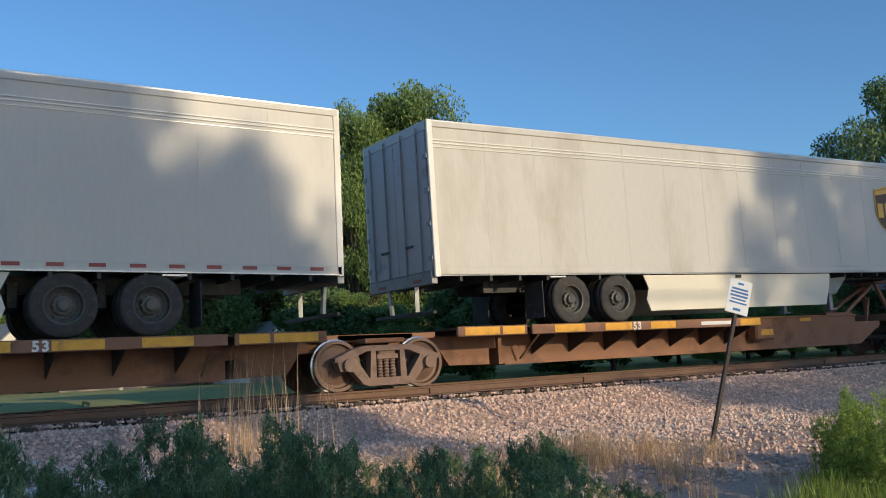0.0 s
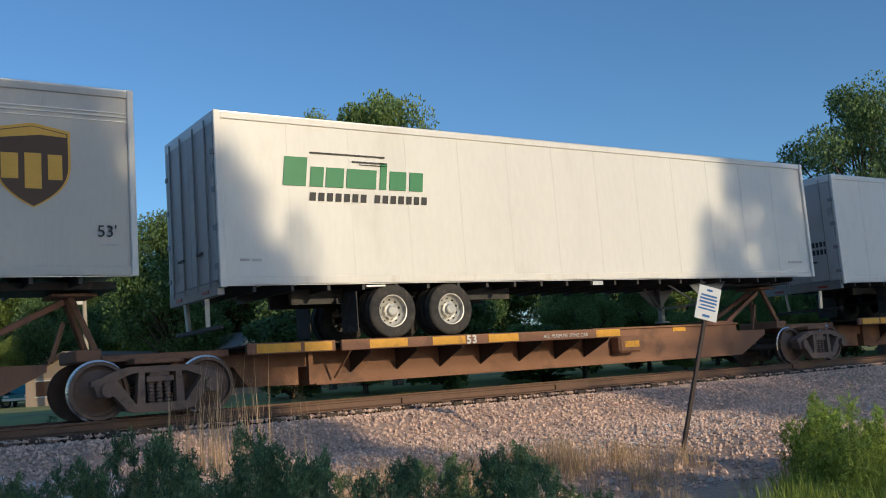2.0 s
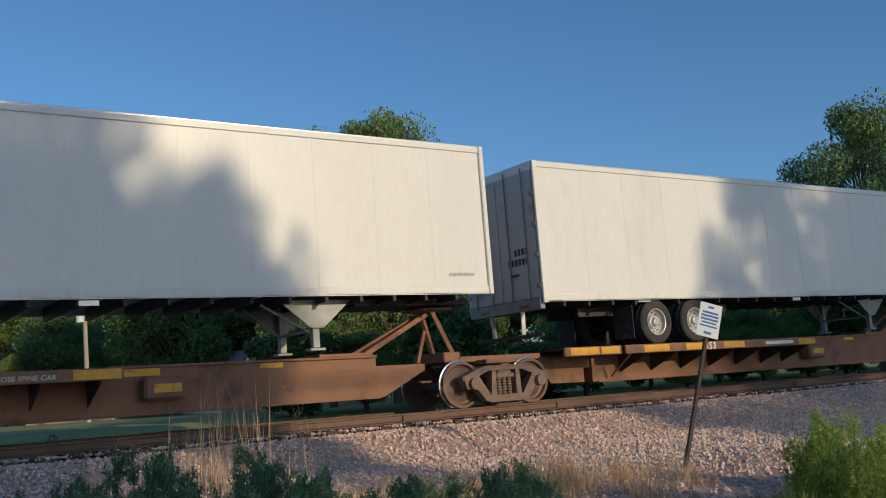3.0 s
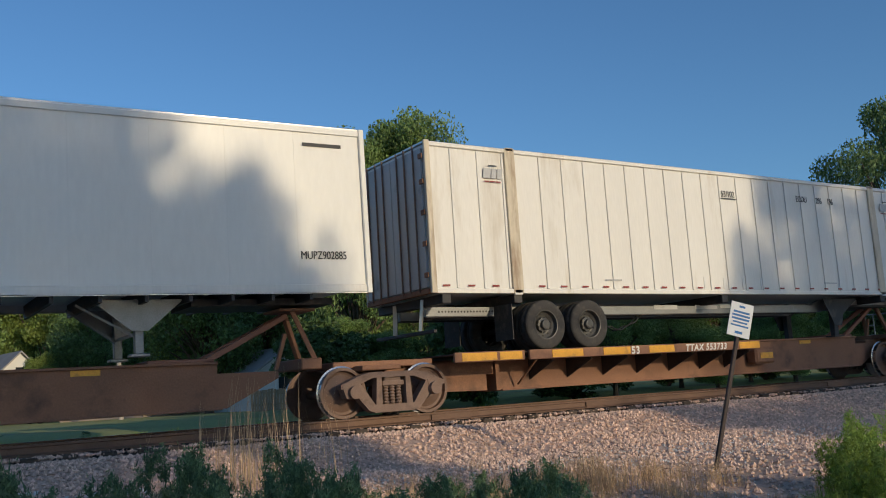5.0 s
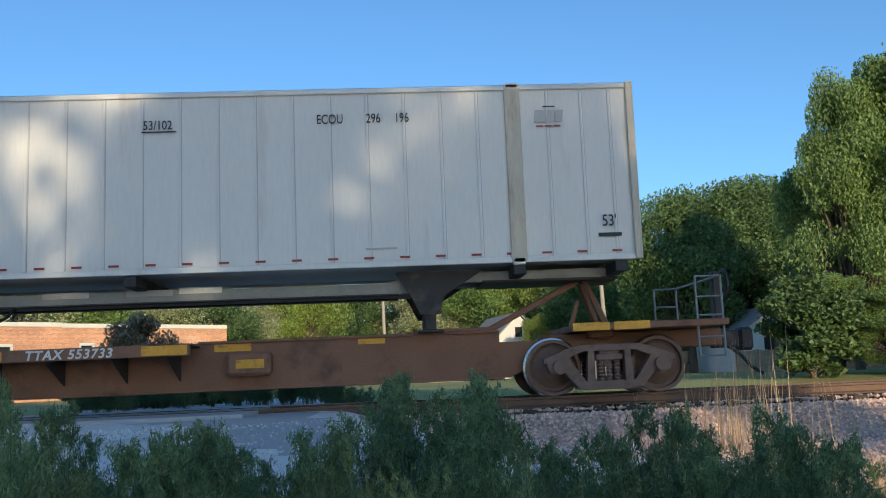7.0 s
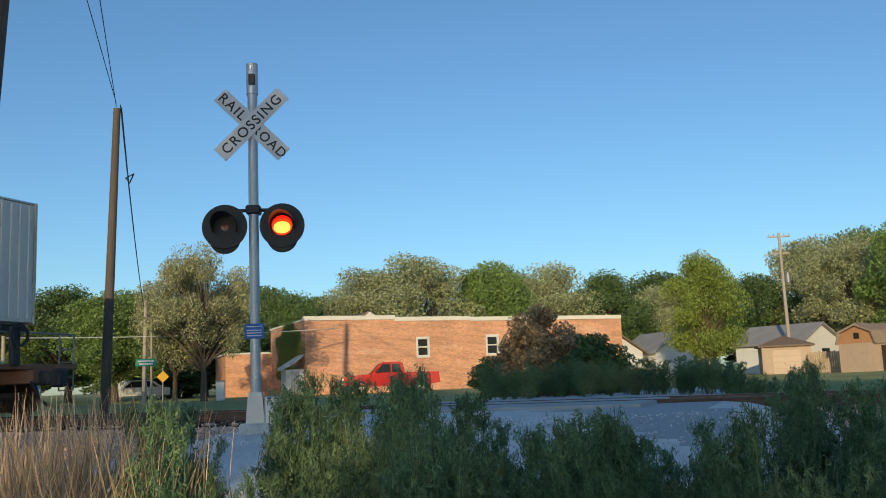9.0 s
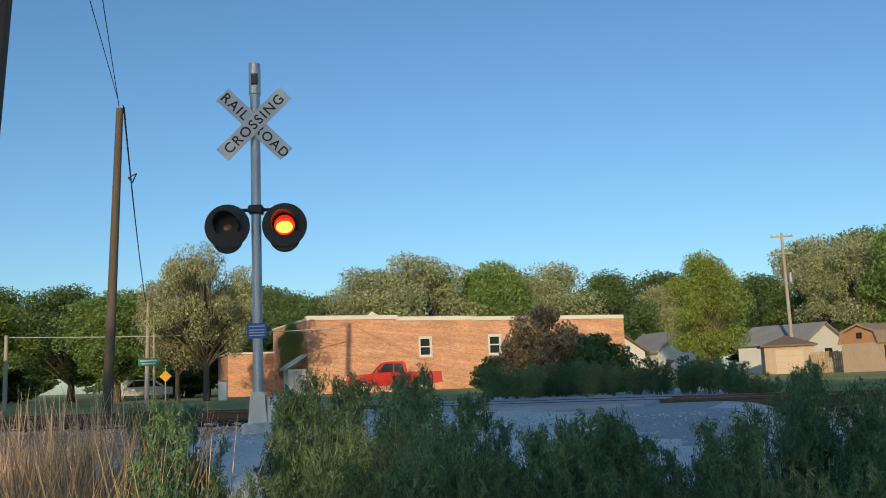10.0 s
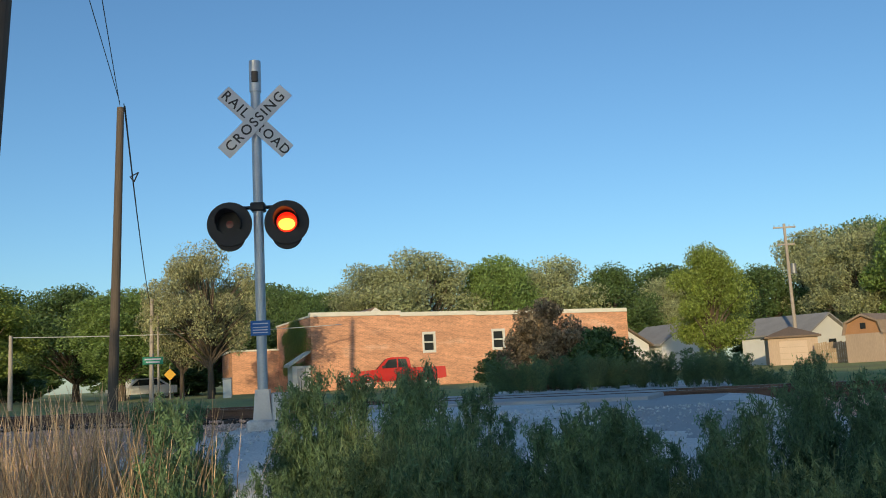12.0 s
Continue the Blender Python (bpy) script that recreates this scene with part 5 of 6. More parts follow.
for text, ang, y in (("RAIL  ROAD", -45, -0.095), ("CROSSING", 45, -0.115)):
    b = part("crossbuck_blade", bx(-0.61, 0.61, -0.006, 0.006, -0.115, 0.115, 0.004), "sign_white", sig, "white crossbuck blade with black letters", Matrix.Translation((0, y, 4.09)) @ pose(0, 0, 0, 0, -ang, 0))
    if text == "CROSSING":
        words("lettering", text, 0.195, "black", b, pose(0, -0.008, -0.065), align="CENTER", spacing=1.2, bold=0.002)
    else:
        words("lettering", "RAIL", 0.195, "black", b, pose(-0.365, -0.008, -0.065), align="CENTER", spacing=1.2, bold=0.002)
        words("lettering", "ROAD", 0.185, "black", b, pose(0.335, -0.008, -0.065), align="CENTER", spacing=1.2, bold=0.002)
arm = bmesh.new()
tube(arm, (-0.38, 0.0, 2.91), (0.38, 0.0, 2.91), 0.025, seg=10)
box(arm, -0.1, 0.1, -0.1, 0.1, 2.85, 2.97, 0.02)
part("lamp_arm", arm, "lamp_black", sig)
blue = part("blue_sign", bx(-0.13, 0.13, -0.085, -0.078, 1.16, 1.36, 0.012), "sign_blue", sig, "small blue notice plate")
for z in (1.32, 1.27, 1.235, 1.2):
    part("text_bar", bx(-0.1, 0.1, -0.089, -0.084, z - 0.006, z + 0.006), "sign_white", blue)
reflectors = []
for sgn in (-1, 1):
    disc = bmesh.new()
    lathe(disc, [(0.0, 0.03), (0.30, 0.03), (0.305, 0.015), (0.30, 0.0), (0.155, 0.0), (0.15, 0.06), (0.0, 0.06)], 40)
    lamp = part("lamp_background", disc, "lamp_black", sig, "round black lamp background", pose(sgn * 0.385, -0.06, 2.685, 0, 0, 0))
    hood = bmesh.new()
    n = 28
    ring = []
    for i in range(n + 1):
        a = radians(-28 + 236 * i / n)
        d = 0.30 * (0.35 + 0.65 * max(0.0, math.sin(a)) ** 0.6)
        c, q = math.cos(a), math.sin(a)
        ring.append([hood.verts.new((c * r, yy, q * r)) for r, yy in ((0.165, 0.0), (0.165, -d), (0.172, -d), (0.172, 0.0))])
    for i in range(n):
        for j in range(4):
            hood.faces.new((ring[i][j], ring[i][(j + 1) % 4], ring[i + 1][(j + 1) % 4], ring[i + 1][j]))
    part("hood", hood, "lamp_black", lamp)
    low = bmesh.new()
    lathe(low, [(0.0, 0.0), (0.14, 0.0), (0.16, 0.05), (0.14, 0.25), (0.0, 0.27)], 24)
    part("housing", low, "lamp_black", lamp, m=pose(0, 0.04, -0.06))
    drop = bmesh.new()
    lathe(drop, [(0.0, -0.01), (0.2, -0.01), (0.21, 0.0), (0.2, 0.012), (0.0, 0.012)], 30)
    part("lower_disc", drop, "lamp_black", lamp, m=pose(0, 0.045, -0.16))
    lens = bmesh.new()
    lathe(lens, [(0.0, 0.028), (0.10, 0.032), (0.150, 0.045)], 30)
    part("lens", lens, "lens_off", lamp, "dark red glass lens")
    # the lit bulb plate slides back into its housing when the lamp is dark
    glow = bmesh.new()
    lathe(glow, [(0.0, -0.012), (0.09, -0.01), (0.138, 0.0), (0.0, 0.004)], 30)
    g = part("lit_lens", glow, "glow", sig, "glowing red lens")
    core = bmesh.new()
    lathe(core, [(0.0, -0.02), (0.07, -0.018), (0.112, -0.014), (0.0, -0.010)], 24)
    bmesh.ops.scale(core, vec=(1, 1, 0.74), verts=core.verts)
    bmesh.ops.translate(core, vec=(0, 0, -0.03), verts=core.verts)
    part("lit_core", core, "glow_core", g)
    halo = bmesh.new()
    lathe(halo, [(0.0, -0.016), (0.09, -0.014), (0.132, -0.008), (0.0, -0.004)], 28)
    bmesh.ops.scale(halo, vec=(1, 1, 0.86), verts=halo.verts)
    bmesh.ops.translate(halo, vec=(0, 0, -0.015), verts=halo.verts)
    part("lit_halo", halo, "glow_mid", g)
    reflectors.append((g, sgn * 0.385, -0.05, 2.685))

# ---- utility poles, cables and road signs ----


def utility_pole(x, y, h, lean, label, arms=(), r=0.15, rz=0, wood="pole_wood"):
    z = ground_z(x, y)
    p = thing("utility_pole", label, "pole", pose(x, y, z, lean[0], lean[1], rz))
    part("shaft", tb((0, 0, -0.5), (0, 0, h), r, r * 0.68, seg=14), wood, p)
    for az_, half in arms:
        part("crossarm", bx(-half, half, -0.06, 0.06, az_ - 0.06, az_ + 0.06, 0.01), wood, p)
        for sx_ in (-0.9, -0.45, 0.45, 0.9):
            part("insulator", tb((sx_ * half, 0, az_ + 0.06), (sx_ * half, 0, az_ + 0.22), 0.035, 0.025, seg=8), "grey_steel", p)
    return p


utility_pole(-21.0, 24.2, 10.4, (0, 2.2), "tall brown wooden utility pole", r=0.17)
p = utility_pole(-7.42, 6.5, 11.5, (0, 5.0), "near wooden utility pole at the roadside", [(11.1, 1.2)], r=0.12)
p2 = utility_pole(-0.8, 79.5, 11.3, (0, -0.4), "far wooden utility pole with crossarms", [(11.0, 0.9), (9.6, 0.7)], 0.16, 20, "pole_pale")
part("transformer", tb((0.3, -0.25, 7.2), (0.3, -0.25, 8.0), 0.22, seg=14), "grey_steel", p2)
p3 = utility_pole(12.0, 52.0, 8.1, (0, -1.5), "wooden utility pole beside houses", [(7.7, 0.5)], 0.14, 0, "pole_pale")
part("transformer", tb((-0.3, -0.2, 5.3), (-0.3, -0.2, 6.0), 0.2, seg=14), "siding", p3)
p4 = utility_pole(-19.5, 95.0, 10.5, (0, 0), "far wooden utility pole with crossarms", [(10.1, 0.8)], 0.15, 0, "pole_pale")
part("transformer", tb((-0.3, -0.2, 7.6), (-0.3, -0.2, 8.3), 0.2, seg=14), "siding", p4)
utility_pole(-29.9, 37.2, 5.0, (0, 1), "short wooden service pole", r=0.12, wood="pole_pale")
utility_pole(-32.0, 30.6, 3.2, (0, 0), "short wooden service pole", r=0.11, wood="pole_pale")
utility_pole(-28.75, 36.3, 4.05, (0, 0), "pale slim road sign pole", r=0.06, wood="pole_pale")


def cable(name, a, b, sag, r, label, mat="wire"):
    a, b = Vector(a), Vector(b)
    bm = bmesh.new()
    d = (b - a).normalized()
    u_, n, rings = d.cross(Vector((0, 0, 1))).normalized(), 17, []
    v_ = u_.cross(d)
    for i in range(n):
        u = i / (n - 1)
        q = a.lerp(b, u) - Vector((0, 0, sag * 4 * u * (1 - u)))
        rings.append([bm.verts.new(q + (u_ * math.cos(k * 1.0472) + v_ * math.sin(k * 1.0472)) * r) for k in range(6)])
    for p_, q_ in zip(rings, rings[1:]):
        for k in range(6):
            bm.faces.new((p_[k], p_[(k + 1) % 6], q_[(k + 1) % 6], q_[k]))
    return tagged(part(name, bm, mat), label, "cable")


cable("power_cable", (-7.8, 6.4, 10.0), (-20.55, 24.1, 10.0), 0.0, 0.012, "black overhead power cable between poles")
cable("power_cable", (-6.8, 6.4, 10.0), (-20.55, 24.1, 9.9), 0.0, 0.012, "black overhead power cable between poles")
cable("power_cable", (-20.55, 24.3, 10.0), (-29.9, 37.1, 4.8), 0.4, 0.016, "black overhead power cable between poles")
cable("power_cable", (-20.5, 24.3, 9.9), (-29.85, 37.1, 4.6), 0.5, 0.016, "black overhead power cable between poles")
clamp = bmesh.new()
for a, b in (((-22.9, 27.4, 8.36), (-22.55, 27.2, 8.1)), ((-22.2, 27.0, 8.36), (-22.55, 27.2, 8.1)), ((-22.9, 27.4, 8.36), (-22.2, 27.0, 8.36))):
    tube(clamp, a, b, 0.025, seg=6)
tagged(part("cable_spreader", clamp, "wire"), "small black spreader clamp on overhead cables", "clamp")
cable("service_cable", (-32.0, 30.6, 3.0), (-24.5, 47.0, 3.6), 0.15, 0.022, "pale service cable across the road", "siding")
utility_pole(-40, -20.3, 12.4, (0, 0), "wooden roadside utility pole", [(12.02, 0.6), (11.4, 0.6)], 0.15, 90)
utility_pole(60, -20.3, 11.6, (0, 0), "wooden roadside utility pole", [(11.22, 0.6), (10.5, 0.6)], 0.15, 90)
# cables over the road behind the viewer, whose shade crosses the trailers
cable("power_cable", (-40, -20, 10.9), (60, -20, 10.1), 0.7, 0.05, "black overhead power cable between poles")
cable("power_cable", (-40, -20.6, 10.3), (60, -20.6, 9.4), 0.7, 0.05, "black overhead power cable between poles")

gs = thing("street_sign", "green street name sign on a slim pole", "sign", pose(-27.7, 34.6, ground_z(-27.7, 34.6), 0, 0, 35))
part("post", tb((0, 0, -0.3), (0, 0, 2.2), 0.035, seg=10), "grey_steel", gs)
pl = part("sign_plate", bx(-0.45, 0.45, -0.05, -0.035, 1.72, 2.06, 0.02), "sign_green", gs)
part("text_bar", bx(-0.36, 0.36, -0.056, -0.049, 1.92, 1.99), "sign_white", pl)
part("text_bar", bx(-0.3, 0.3, -0.056, -0.049, 1.79, 1.86), "sign_white", pl)
ys = thing("warning_sign", "yellow diamond road warning sign", "sign", pose(-34.2, 44.2, ground_z(-34, 44), 0, 0, 35))
part("post", tb((0, 0, -0.3), (0, 0, 1.9), 0.035, seg=10), "grey_steel", ys)
part("sign_plate", bx(-0.24, 0.24, -0.05, -0.035, -0.24, 0.24, 0.02), "sign_yellow", ys, m=pose(0, 0, 1.4, 0, 45, 0))
mb = thing("meter_box", "white utility box beside the road", "box", pose(-25.8, 37.6, ground_z(-25.8, 37.6), 0, 0, 30))
part("body", bx(-0.2, 0.2, -0.15, 0.15, 0, 0.9, 0.03), "siding", mb)
part("lid", bx(-0.22, 0.22, -0.17, 0.17, 0.88, 0.96, 0.02), "grey_steel", mb)

# ---- brick building ----


def wall_frame(a, b):
    """The pose whose x runs from a to b along a wall foot."""
    d = Vector((b[0] - a[0], b[1] - a[1], 0))
    return pose(a[0], a[1], -0.35, 0, 0, math.degrees(math.atan2(d.y, d.x))), d.length


bf, blen = wall_frame((-26.9, 47.7), (-11.15, 62.7))
H = 4.55
bld = thing("brick_building", "long low red brick building with pale coping and two windows", "building", bf)


def holed_wall(length, height, holes, y0, y1):
    """One connected wall slab with openings (x0, x1, z0, z1) through it."""
    xs = sorted({0.0, length, *[v for o in holes for v in o[:2]]})
    zs = sorted({0.0, height, *[v for o in holes for v in o[2:]]})
    bm_ = bmesh.new()
    v = {(i, k, j): bm_.verts.new((x, y, z)) for i, x in enumerate(xs) for k, z in enumerate(zs) for j, y in enumerate((y0, y1))}

    def solid(i, k):
        if not (0 <= i < len(xs) - 1 and 0 <= k < len(zs) - 1):
            return False
        cx, cz = (xs[i] + xs[i + 1]) / 2, (zs[k] + zs[k + 1]) / 2
        return not any(a < cx < b and c < cz < d for a, b, c, d in holes)
    for i in range(len(xs) - 1):
        for k in range(len(zs) - 1):
            if not solid(i, k):
                continue
            for j in (0, 1):
                bm_.faces.new((v[i, k, j], v[i + 1, k, j], v[i + 1, k + 1, j], v[i, k + 1, j]))
            for di, dk, a, b in ((-1, 0, (i, k), (i, k + 1)), (1, 0, (i + 1, k), (i + 1, k + 1)), (0, -1, (i, k), (i + 1, k)), (0, 1, (i, k + 1), (i + 1, k + 1))):
                if not solid(i + di, k + dk):
                    bm_.faces.new((v[(*a, 0)], v[(*b, 0)], v[(*b, 1)], v[(*a, 1)]))
    return bm_


WINS = [(6.98, 7.76, 2.3, 3.4), (11.67, 12.5, 2.3, 3.45)]
wall = part("wall", holed_wall(blen, H, WINS, 0.0, 0.3), "mortar", bld, "red brick wall")
for x0, x1, y0, y1 in ((0, 0.3, 0.302, 9), (blen - 0.3, blen, 0.302, 9), (0, blen, 9.002, 9.3)):
    part("wall", bx(x0, x1, y0, y1, 0, H), "mortar", bld, "red brick wall")
part("roof", bx(0.2, blen - 0.2, 0.2, 9.1, H - 0.5, H - 0.3), "roof_grey", bld)
steps = [(0.0, 5.6, 0.10), (5.6, 10.6, 0.0), (10.6, blen, -0.05)]
for x0, x1, dz in steps:
    part("coping", bx(x0 - 0.05, x1, -0.07, 0.37, H + dz - 0.10, H + dz + 0.16, 0.02), "coping", bld)
    if dz > 0:
        part("parapet", bx(x0, x1, 0.0, 0.3, H, H + dz), "mortar", bld)
part("coping", bx(-0.07, 0.37, 0.37, 9.3, H, H + 0.12, 0.02), "coping", bld)
part("ivy", TREES["yellow"][1], None, bld, "yellow-green ivy on the side wall", pose(-0.06, 4.3, 0.25) @ Matrix.Diagonal((0.03, 0.9, 0.46, 1)))
for x0, x1, z0, z1 in WINS:
    w = part("window", bx(x0, x1, 0.12, 0.16, z0, z1), "glass", bld, "sash window with white frame")
    for a, b, c, d in ((x0 - 0.05, x0 + 0.07, z0, z1), (x1 - 0.07, x1 + 0.05, z0, z1), (x0 - 0.05, x1 + 0.05, z1 - 0.08, z1 + 0.08), (x0 - 0.05, x1 + 0.05, z0 - 0.1, z0 + 0.06), (x0, x1, (z0 + z1) / 2 - 0.04, (z0 + z1) / 2 + 0.04)):
        part("window_frame", bx(a, b, -0.03, 0.11, c, d, 0.01), "siding", w)
gab = part("roof_gable", pr([(3.4, H + 0.1), (6.0, H + 0.1), (4.9, H + 0.75)], 3.0, 8.0), "roof", bld)
part("gable_face", pr([(4.2, H + 0.1), (6.0, H + 0.1), (4.95, H + 0.72)], 2.9, 2.99), "coping", gab)
stoop = part("porch_roof", pr([(-1.3, 1.7), (0.0, 2.5), (0.0, 2.62), (-1.3, 1.85)], 0.2, 1.6), "coping", bld)
part("porch_wall", bx(-1.1, -0.02, 0.3, 1.5, 0.0, 1.75), "siding", bld)
part("door", bx(-0.8, -0.3, 0.27, 0.3, 0.1, 1.6), "door", bld)

rb = thing("brick_annex", "low red brick building in shade of trees", "building", pose(-34.5, 53.0, -0.35, 0, 0, 40))
part("wall", bx(-1.2, 6.5, 0, 7, 0, 3.0, 0.02), "mortar", rb, "red brick wall")
part("coping", bx(-1.3, 6.6, -0.06, 7.05, 3.0, 3.12, 0.02), "coping", rb)
part("window", bx(2.0, 3.0, -0.02, 0.02, 1.1, 2.4), "glass", rb)


def house(x, y, rz, w, d, wall_h, roof_h, wall_mat, roof_mat, label, openings=()):
    h = thing("house", label, "house", pose(x, y, ground_z(x, y) - 0.1, 0, 0, rz), group="houses beyond the track")
    part("wall", bx(-w / 2, w / 2, 0, d, 0, wall_h), wall_mat, h)
    part("gable", pr([(-w / 2, wall_h), (w / 2, wall_h), (0, wall_h + roof_h)], 0.002, d - 0.002), wall_mat, h)
    o = 0.35
    for s_ in (-1, 1):
        bm_ = bmesh.new()
        k = roof_h / (w / 2)
        prism(bm_, [(0, wall_h + roof_h + 0.02), (s_ * (w / 2 + o), wall_h - k * o + 0.02), (s_ * (w / 2 + o), wall_h - k * o + 0.16), (0, wall_h + roof_h + 0.16)], -o, d + o)
        part("roof", bm_, roof_mat, h)
    for ox, oz, ow, oh, mat in openings:
        wd = part("window" if oz > 0.4 else "door", bx(ox - ow / 2, ox + ow / 2, -0.03, 0.02, oz, oz + oh), mat, h)
        part("frame", bx(ox - ow / 2 - 0.07, ox + ow / 2 + 0.07, -0.05, -0.031, oz + oh, oz + oh + 0.09), "siding", wd)
        part("frame", bx(ox - ow / 2 - 0.07, ox + ow / 2 + 0.07, -0.05, -0.031, oz - 0.09, oz), "siding", wd)
    return h


def hip_roof(h, w, d, z, up, over, mat):
    """A hipped roof over a rectangle, as one solid."""
    bm_ = bmesh.new()
    lo = [bm_.verts.new(p) for p in ((-w / 2 - over, -over, z), (w / 2 + over, -over, z), (w / 2 + over, d + over, z), (-w / 2 - over, d + over, z))]
    mid = [bm_.verts.new((v.co.x, v.co.y, z + 0.12)) for v in lo]
    k = min(w, d) * 0.5
    ridge = [bm_.verts.new((-w / 2 + k - 0.05, d / 2, z + up)), bm_.verts.new((w / 2 - k + 0.05, d / 2, z + up))] if w >= d else [bm_.verts.new((0, k, z + up)), bm_.verts.new((0, d - k, z + up))]
    bm_.faces.new(lo[::-1])
    for i in range(4):
        bm_.faces.new((lo[i], lo[(i + 1) % 4], mid[(i + 1) % 4], mid[i]))
    a, b = ridge
    if w >= d:
        for f in ((mid[0], mid[1], b, a), (mid[1], mid[2], b), (mid[2], mid[3], a, b), (mid[3], mid[0], a)):
            bm_.faces.new(f)
    else:
        for f in ((mid[0], mid[1], a), (mid[1], mid[2], b, a), (mid[2], mid[3], b), (mid[3], mid[0], a, b)):
            bm_.faces.new(f)
    part("roof", bm_, mat, h)


def garage(x, y, rz):
    g = thing("garage", "small tan garage with a brown hipped roof", "garage", pose(x, y, ground_z(x, y) - 0.05, 0, 0, rz), group="houses beyond the track")
    part("wall", bx(-1.7, 1.7, 0, 4, 0, 2.0), "tan", g)
    hip_roof(g, 3.4, 4, 2.0, 0.85, 0.25, "roof")
    dr = part("garage_door", bx(-0.95, 0.95, -0.05, -0.003, 0.0, 1.75), "door_tan", g)
    for z in (0.42, 0.86, 1.3):
        part("door_groove", bx(-0.95, 0.95, -0.056, -0.051, z, z + 0.03), "tan", dr)


def gambrel_shed(x, y, rz):
    g = thing("gambrel_shed", "tan shed with a rounded barn roof and a side darkened as shade", "shed", pose(x, y, ground_z(x, y) - 0.05, 0, 0, rz), group="houses beyond the track")
    part("wall", bx(-1.4, 1.4, 0, 4.2, 0, 1.9), "tan", g)
    part("gable", pr([(-1.4, 1.9), (1.4, 1.9), (1.15, 2.6), (0, 3.05), (-1.15, 2.6)], 0.0, 4.2), "shed_orange", g)
    part("roof", pr([(-1.55, 1.85), (-1.42, 1.85), (-1.17, 2.62), (0, 3.09), (1.17, 2.62), (1.42, 1.85), (1.55, 1.85), (1.28, 2.72), (0, 3.22), (-1.28, 2.72)], -0.2, 4.4), "roof_tan", g)
    part("loft_window", bx(-0.2, 0.2, -0.03, 0.01, 2.2, 2.6), "glass", g)
    # dark sheet that paints the shadow on the shed's long side
    part("side_shade", bx(1.401, 1.44, 0.5, 3.6, 0.0, 1.7), "grime", g)


def low_house(x, y, rz):
    g = thing("house", "low tan house with a wide pale brown roof", "house", pose(x, y, ground_z(x, y) - 0.1, 0, 0, rz), group="houses beyond the track")
    part("wall", bx(-2.9, 2.9, 0, 8.5, 0, 1.75), "tan", g)
    part("gable", pr([(-2.9, 1.75), (2.9, 1.75), (0, 3.0)], 0.0, 8.5), "roof_tan", g)
    for s_ in (-1, 1):
        part("roof", pr([(0, 3.04), (s_ * 3.3, 1.6), (s_ * 3.3, 1.75), (0, 3.2)], -0.35, 8.85), "roof_tan", g)
        part("bargeboard", bmm((0, -0.37, 3.06), (s_ * 3.28, -0.37, 1.63), 0.04, 0.2), "grime", g)
    for ox, ow in ((-1.6, 1.1), (1.3, 1.3)):
        w = part("window", bx(ox - ow / 2, ox + ow / 2, -0.03, 0.01, 0.7, 1.55), "glass", g)
        for z in (0.62, 1.55):
            part("frame", bx(ox - ow / 2 - 0.08, ox + ow / 2 + 0.08, -0.06, -0.031, z, z + 0.08), "siding", w)
    for y0 in (1.2, 3.6, 5.8):
        part("window", bx(2.9, 2.93, y0, y0 + 1.0, 0.7, 1.5), "glass", g)


garage(-1.0, 72.0, 6)
house(1.6, 82.0, 55, 5.2, 6.5, 2.6, 1.4, "siding", "roof_grey", "white gabled house with a grey roof", ((0.5, 0.9, 1.0, 1.1, "glass"),))
gambrel_shed(3.5, 67.5, -38)
house(10.1, 75.0, 12, 4.3, 8, 3.2, 2.05, "siding", "roof_grey", "white gabled house with a grey roof", ((0.2, 1.0, 0.7, 1.2, "glass"), (0, 3.4, 0.6, 0.8, "glass")))
low_house(12.0, 57.0, -50)
house(20.7, 50.0, 5, 4.2, 6, 2.1, 1.35, "siding", "roof_grey", "small white house with a grey gabled roof", ((0.0, 0.9, 1.0, 1.0, "glass"),))
house(-14.0, 76.0, 45, 5.0, 6, 2.3, 1.5, "siding", "roof", "small white house with a brown roof")
house(-9.2, 79.0, 40, 5.0, 6, 2.3, 1.5, "siding", "roof_grey", "small white house with a grey roof")

# garden fences
for fx, fy, rz, n in ((0.4, 71.5, 4, 18), (5.6, 68.5, 6, 12), (16.2, 59.5, 12, 30), (16.5, 44.5, -8, 60)):
    fe = thing("board_fence", "weathered wooden board fence", "fence", pose(fx, fy, ground_z(fx, fy) - 0.05, 0, 0, rz))
    plank = mesh_of("board", bx(0.0, 0.13, -0.012, 0.012, 0.05, 1.55 if n < 50 else 1.1), "fence_wood")
    for i in range(n):
        part("board", plank, None, fe, m=pose(i * 0.145, 0, random.uniform(-0.04, 0.04)))
    for z in (0.3, 0.9):
        part("rail", bx(0, n * 0.145, 0.013, 0.06, z, z + 0.09), "fence_wood", fe)

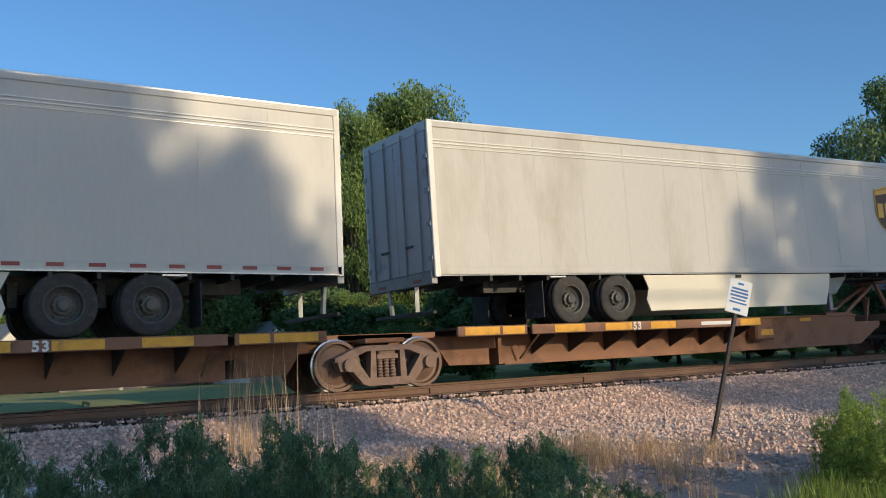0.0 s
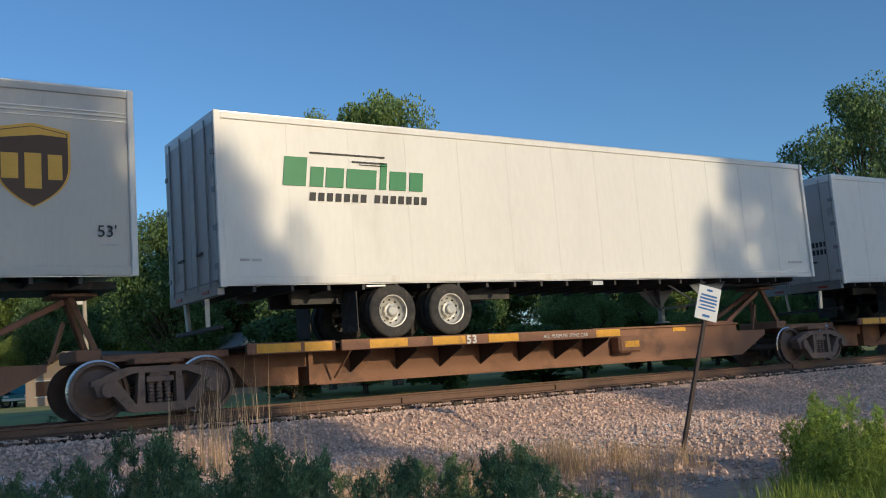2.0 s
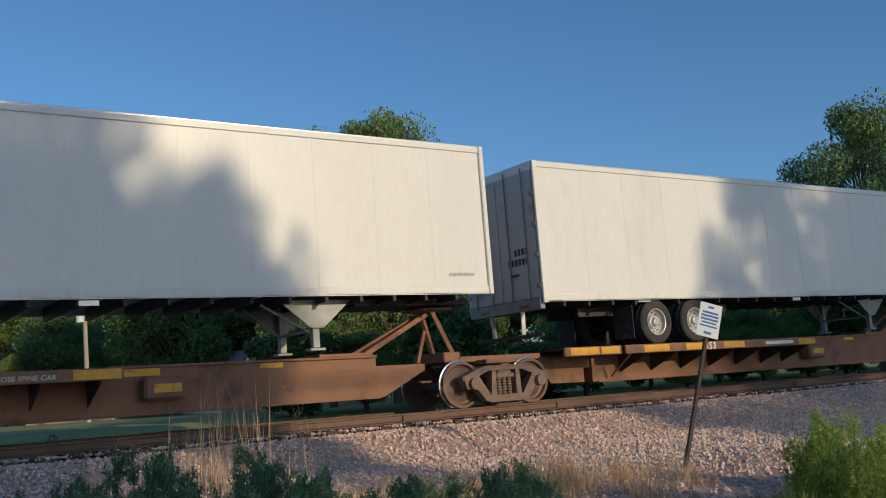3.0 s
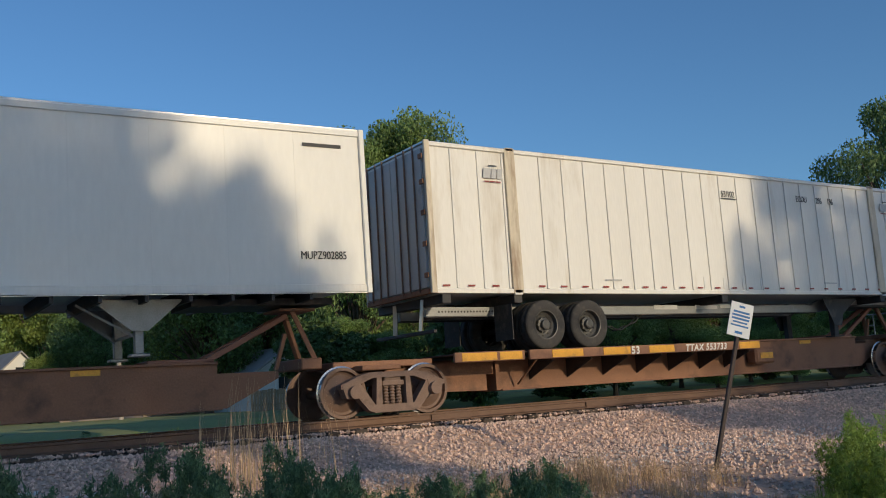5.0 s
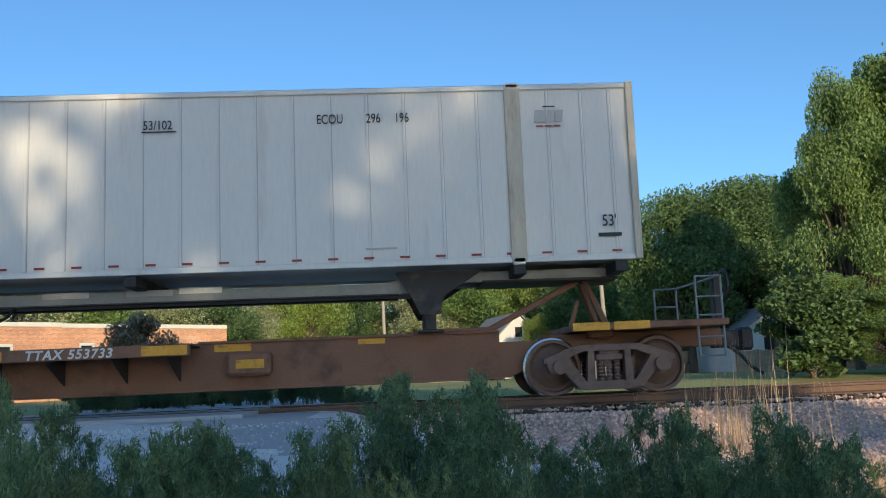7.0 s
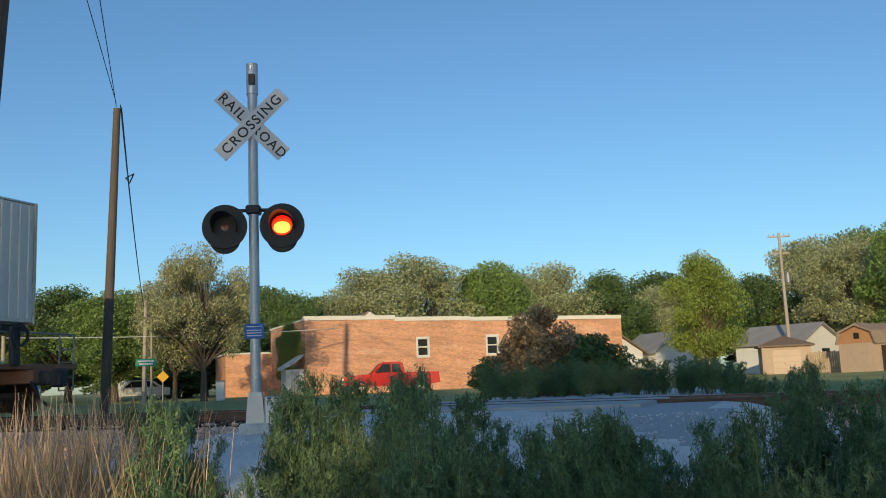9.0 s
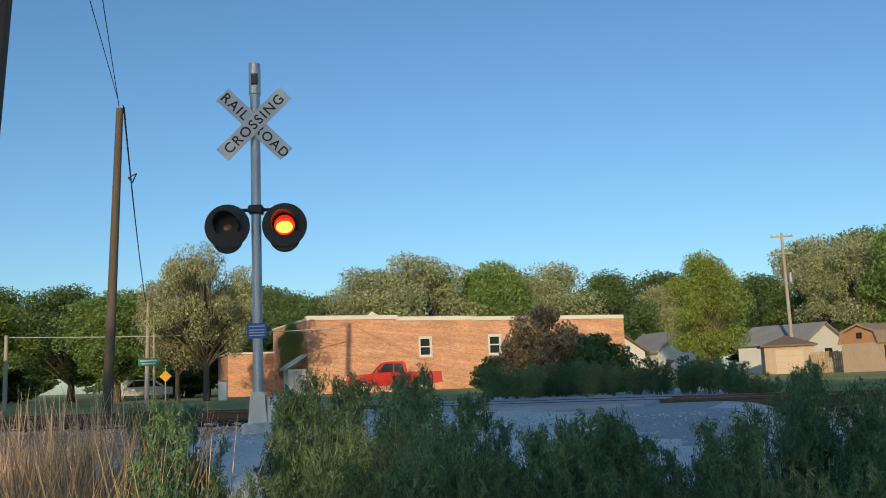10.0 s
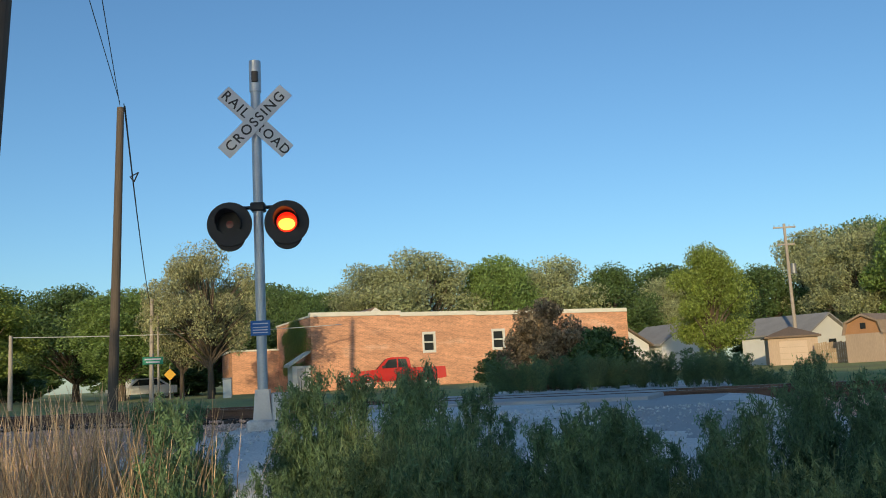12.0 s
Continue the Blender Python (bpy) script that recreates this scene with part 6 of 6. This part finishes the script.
# ---- red pickup truck ----
pk = thing("pickup_truck", "parked red pickup truck in front of the brick building", "truck", pose(-20.9, 46.3, ground_z(-20, 46.6) - 0.03, 0, 0, 30))
part("body", pr([(-2.6, 0.45), (-2.6, 0.72), (-2.5, 0.98), (-1.2, 1.06), (-0.55, 1.10), (2.55, 1.08), (2.6, 0.5), (2.0, 0.42), (-2.2, 0.40)], -0.88, 0.88), "car_red", pk)
cab = part("cab", pr([(-1.15, 1.05), (-0.6, 1.62), (-0.35, 1.68), (0.45, 1.68), (0.62, 1.6), (0.72, 1.07)], -0.78, 0.78), "car_red", pk)
for s_ in (-1, 1):
    part("side_window", pr([(-0.85, 1.12), (-0.5, 1.56), (-0.05, 1.58), (-0.05, 1.12)], s_ * 0.785 - 0.004, s_ * 0.785 + 0.004), "glass", cab)
    part("side_window", pr([(0.02, 1.12), (0.02, 1.58), (0.45, 1.56), (0.55, 1.12)], s_ * 0.785 - 0.004, s_ * 0.785 + 0.004), "glass", cab)
    part("mirror", bx(-0.85, -0.65, s_ * 0.9 - 0.08, s_ * 0.9 + 0.08, 1.12, 1.26, 0.02), "lamp_black", cab)
    part("headlight", bx(-2.63, -2.5, s_ * 0.62 - 0.14, s_ * 0.62 + 0.14, 0.72, 0.86, 0.01), "siding", pk)
    for wx in (-1.65, 1.6):
        w = part("tyre", TYRE, None, pk, m=pose(wx, s_ * 0.80, 0.36, 0, 0, 0 if s_ < 0 else 180) @ Matrix.Diagonal((0.74, 0.74, 0.74, 1)))
        part("rim", RIM, None, w)
        arch = bmesh.new()
        lathe(arch, [(0.40, -0.03), (0.44, -0.03), (0.44, 0.03), (0.40, 0.03), (0.40, -0.03)], 24, caps=(False, False))
        part("wheel_arch", arch, "lamp_black", pk, m=pose(wx, s_ * 0.875, 0.42))
part("windscreen", pr([(-1.16, 1.10), (-0.66, 1.60), (-0.63, 1.60), (-1.13, 1.10)], -0.68, 0.68), "glass", cab)
part("front_bumper", bx(-2.72, -2.55, -0.85, 0.85, 0.42, 0.58, 0.02), "alu", pk)
part("grille", bx(-2.625, -2.59, -0.42, 0.42, 0.62, 0.85, 0.01), "lamp_black", pk)

# parked cars far off
def parked_car(x, y, rz, paint, label, tall=1.0):
    pc = thing("parked_car", label, "car", pose(x, y, ground_z(x, y), 0, 0, rz), group="parked cars")
    part("body", pr([(-2.2, 0.35), (-2.2, 0.75), (-1.2, 0.85), (1.7, 0.9), (2.2, 0.85), (2.2, 0.35)], -0.85, 0.85), paint, pc)
    cabin = part("cabin", pr([(-1.2, 0.851), (-0.6, 1.4 * tall), (0.9, 1.42 * tall), (1.7, 0.901)], -0.78, 0.78), paint, pc)
    for s_ in (-1, 1):
        part("side_window", pr([(-1.0, 0.92), (-0.5, 1.33 * tall), (0.8, 1.34 * tall), (1.4, 0.94)], s_ * 0.783 - 0.003, s_ * 0.783 + 0.003), "glass", cabin)
        part("headlight", bx(-2.22, -2.16, s_ * 0.6 - 0.15, s_ * 0.6 + 0.15, 0.6, 0.72, 0.01), "siding", pc)
        for wx in (-1.4, 1.4):
            w = part("tyre", TYRE, None, pc, m=pose(wx, s_ * 0.76, 0.32, 0, 0, 0 if s_ < 0 else 180) @ Matrix.Diagonal((0.64, 0.64, 0.64, 1)))
            part("rim", RIM, None, w)
    part("bumper", bx(-2.28, -2.18, -0.8, 0.8, 0.38, 0.55, 0.02), "alu", pc)


parked_car(-43.0, 52.5, 60, "siding", "pale car parked beside the far road")
parked_car(8.2, 64.0, 15, "car_dark", "dark utility car parked before a white house", 1.22)
parked_car(11.0, 65.0, 70, "car_teal", "teal car parked before a white house")


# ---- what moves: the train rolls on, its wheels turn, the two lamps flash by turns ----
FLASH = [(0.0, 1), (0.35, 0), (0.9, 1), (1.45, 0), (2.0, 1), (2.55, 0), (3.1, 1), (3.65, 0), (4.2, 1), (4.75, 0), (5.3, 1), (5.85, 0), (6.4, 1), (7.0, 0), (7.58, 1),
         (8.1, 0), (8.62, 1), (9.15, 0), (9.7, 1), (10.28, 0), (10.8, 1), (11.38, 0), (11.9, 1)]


def motions():
    step = 0.5
    times = [i * step for i in range(25)]
    tilt = -0.58
    for k in range(5):
        flip = 180 if k == 0 else 0
        walk(cars[k], [(t, pose(REAR[k] - SPEED * t, TY, 0, 0, 0, flip)) for t in times])
        for load in ([loads[k]] if k < 4 else [box_load, frame_load]):
            walk(load, [(t, pose(REAR[k] - SPEED * t, TY, 2.04, 0, tilt if k < 4 else 0.0, flip) if k < 4 else pose(REAR[k] - SPEED * t, TY, 2.20, 0, 0.2, 0)) for t in times])
    per_frame = SPEED / FPS / 0.458
    for ws, x, z in wheelsets:
        walk(ws, [(i / FPS, pose(x, 0, z) @ Matrix.Rotation(-per_frame * i, 4, "Y")) for i in range(361)])
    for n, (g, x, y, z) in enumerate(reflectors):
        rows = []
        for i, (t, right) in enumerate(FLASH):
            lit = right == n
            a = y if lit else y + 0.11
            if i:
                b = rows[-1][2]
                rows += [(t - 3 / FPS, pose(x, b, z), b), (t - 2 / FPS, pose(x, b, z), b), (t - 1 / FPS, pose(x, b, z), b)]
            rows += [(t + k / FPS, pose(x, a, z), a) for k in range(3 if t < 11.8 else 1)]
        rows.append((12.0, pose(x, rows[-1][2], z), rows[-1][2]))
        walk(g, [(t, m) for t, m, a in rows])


motions()
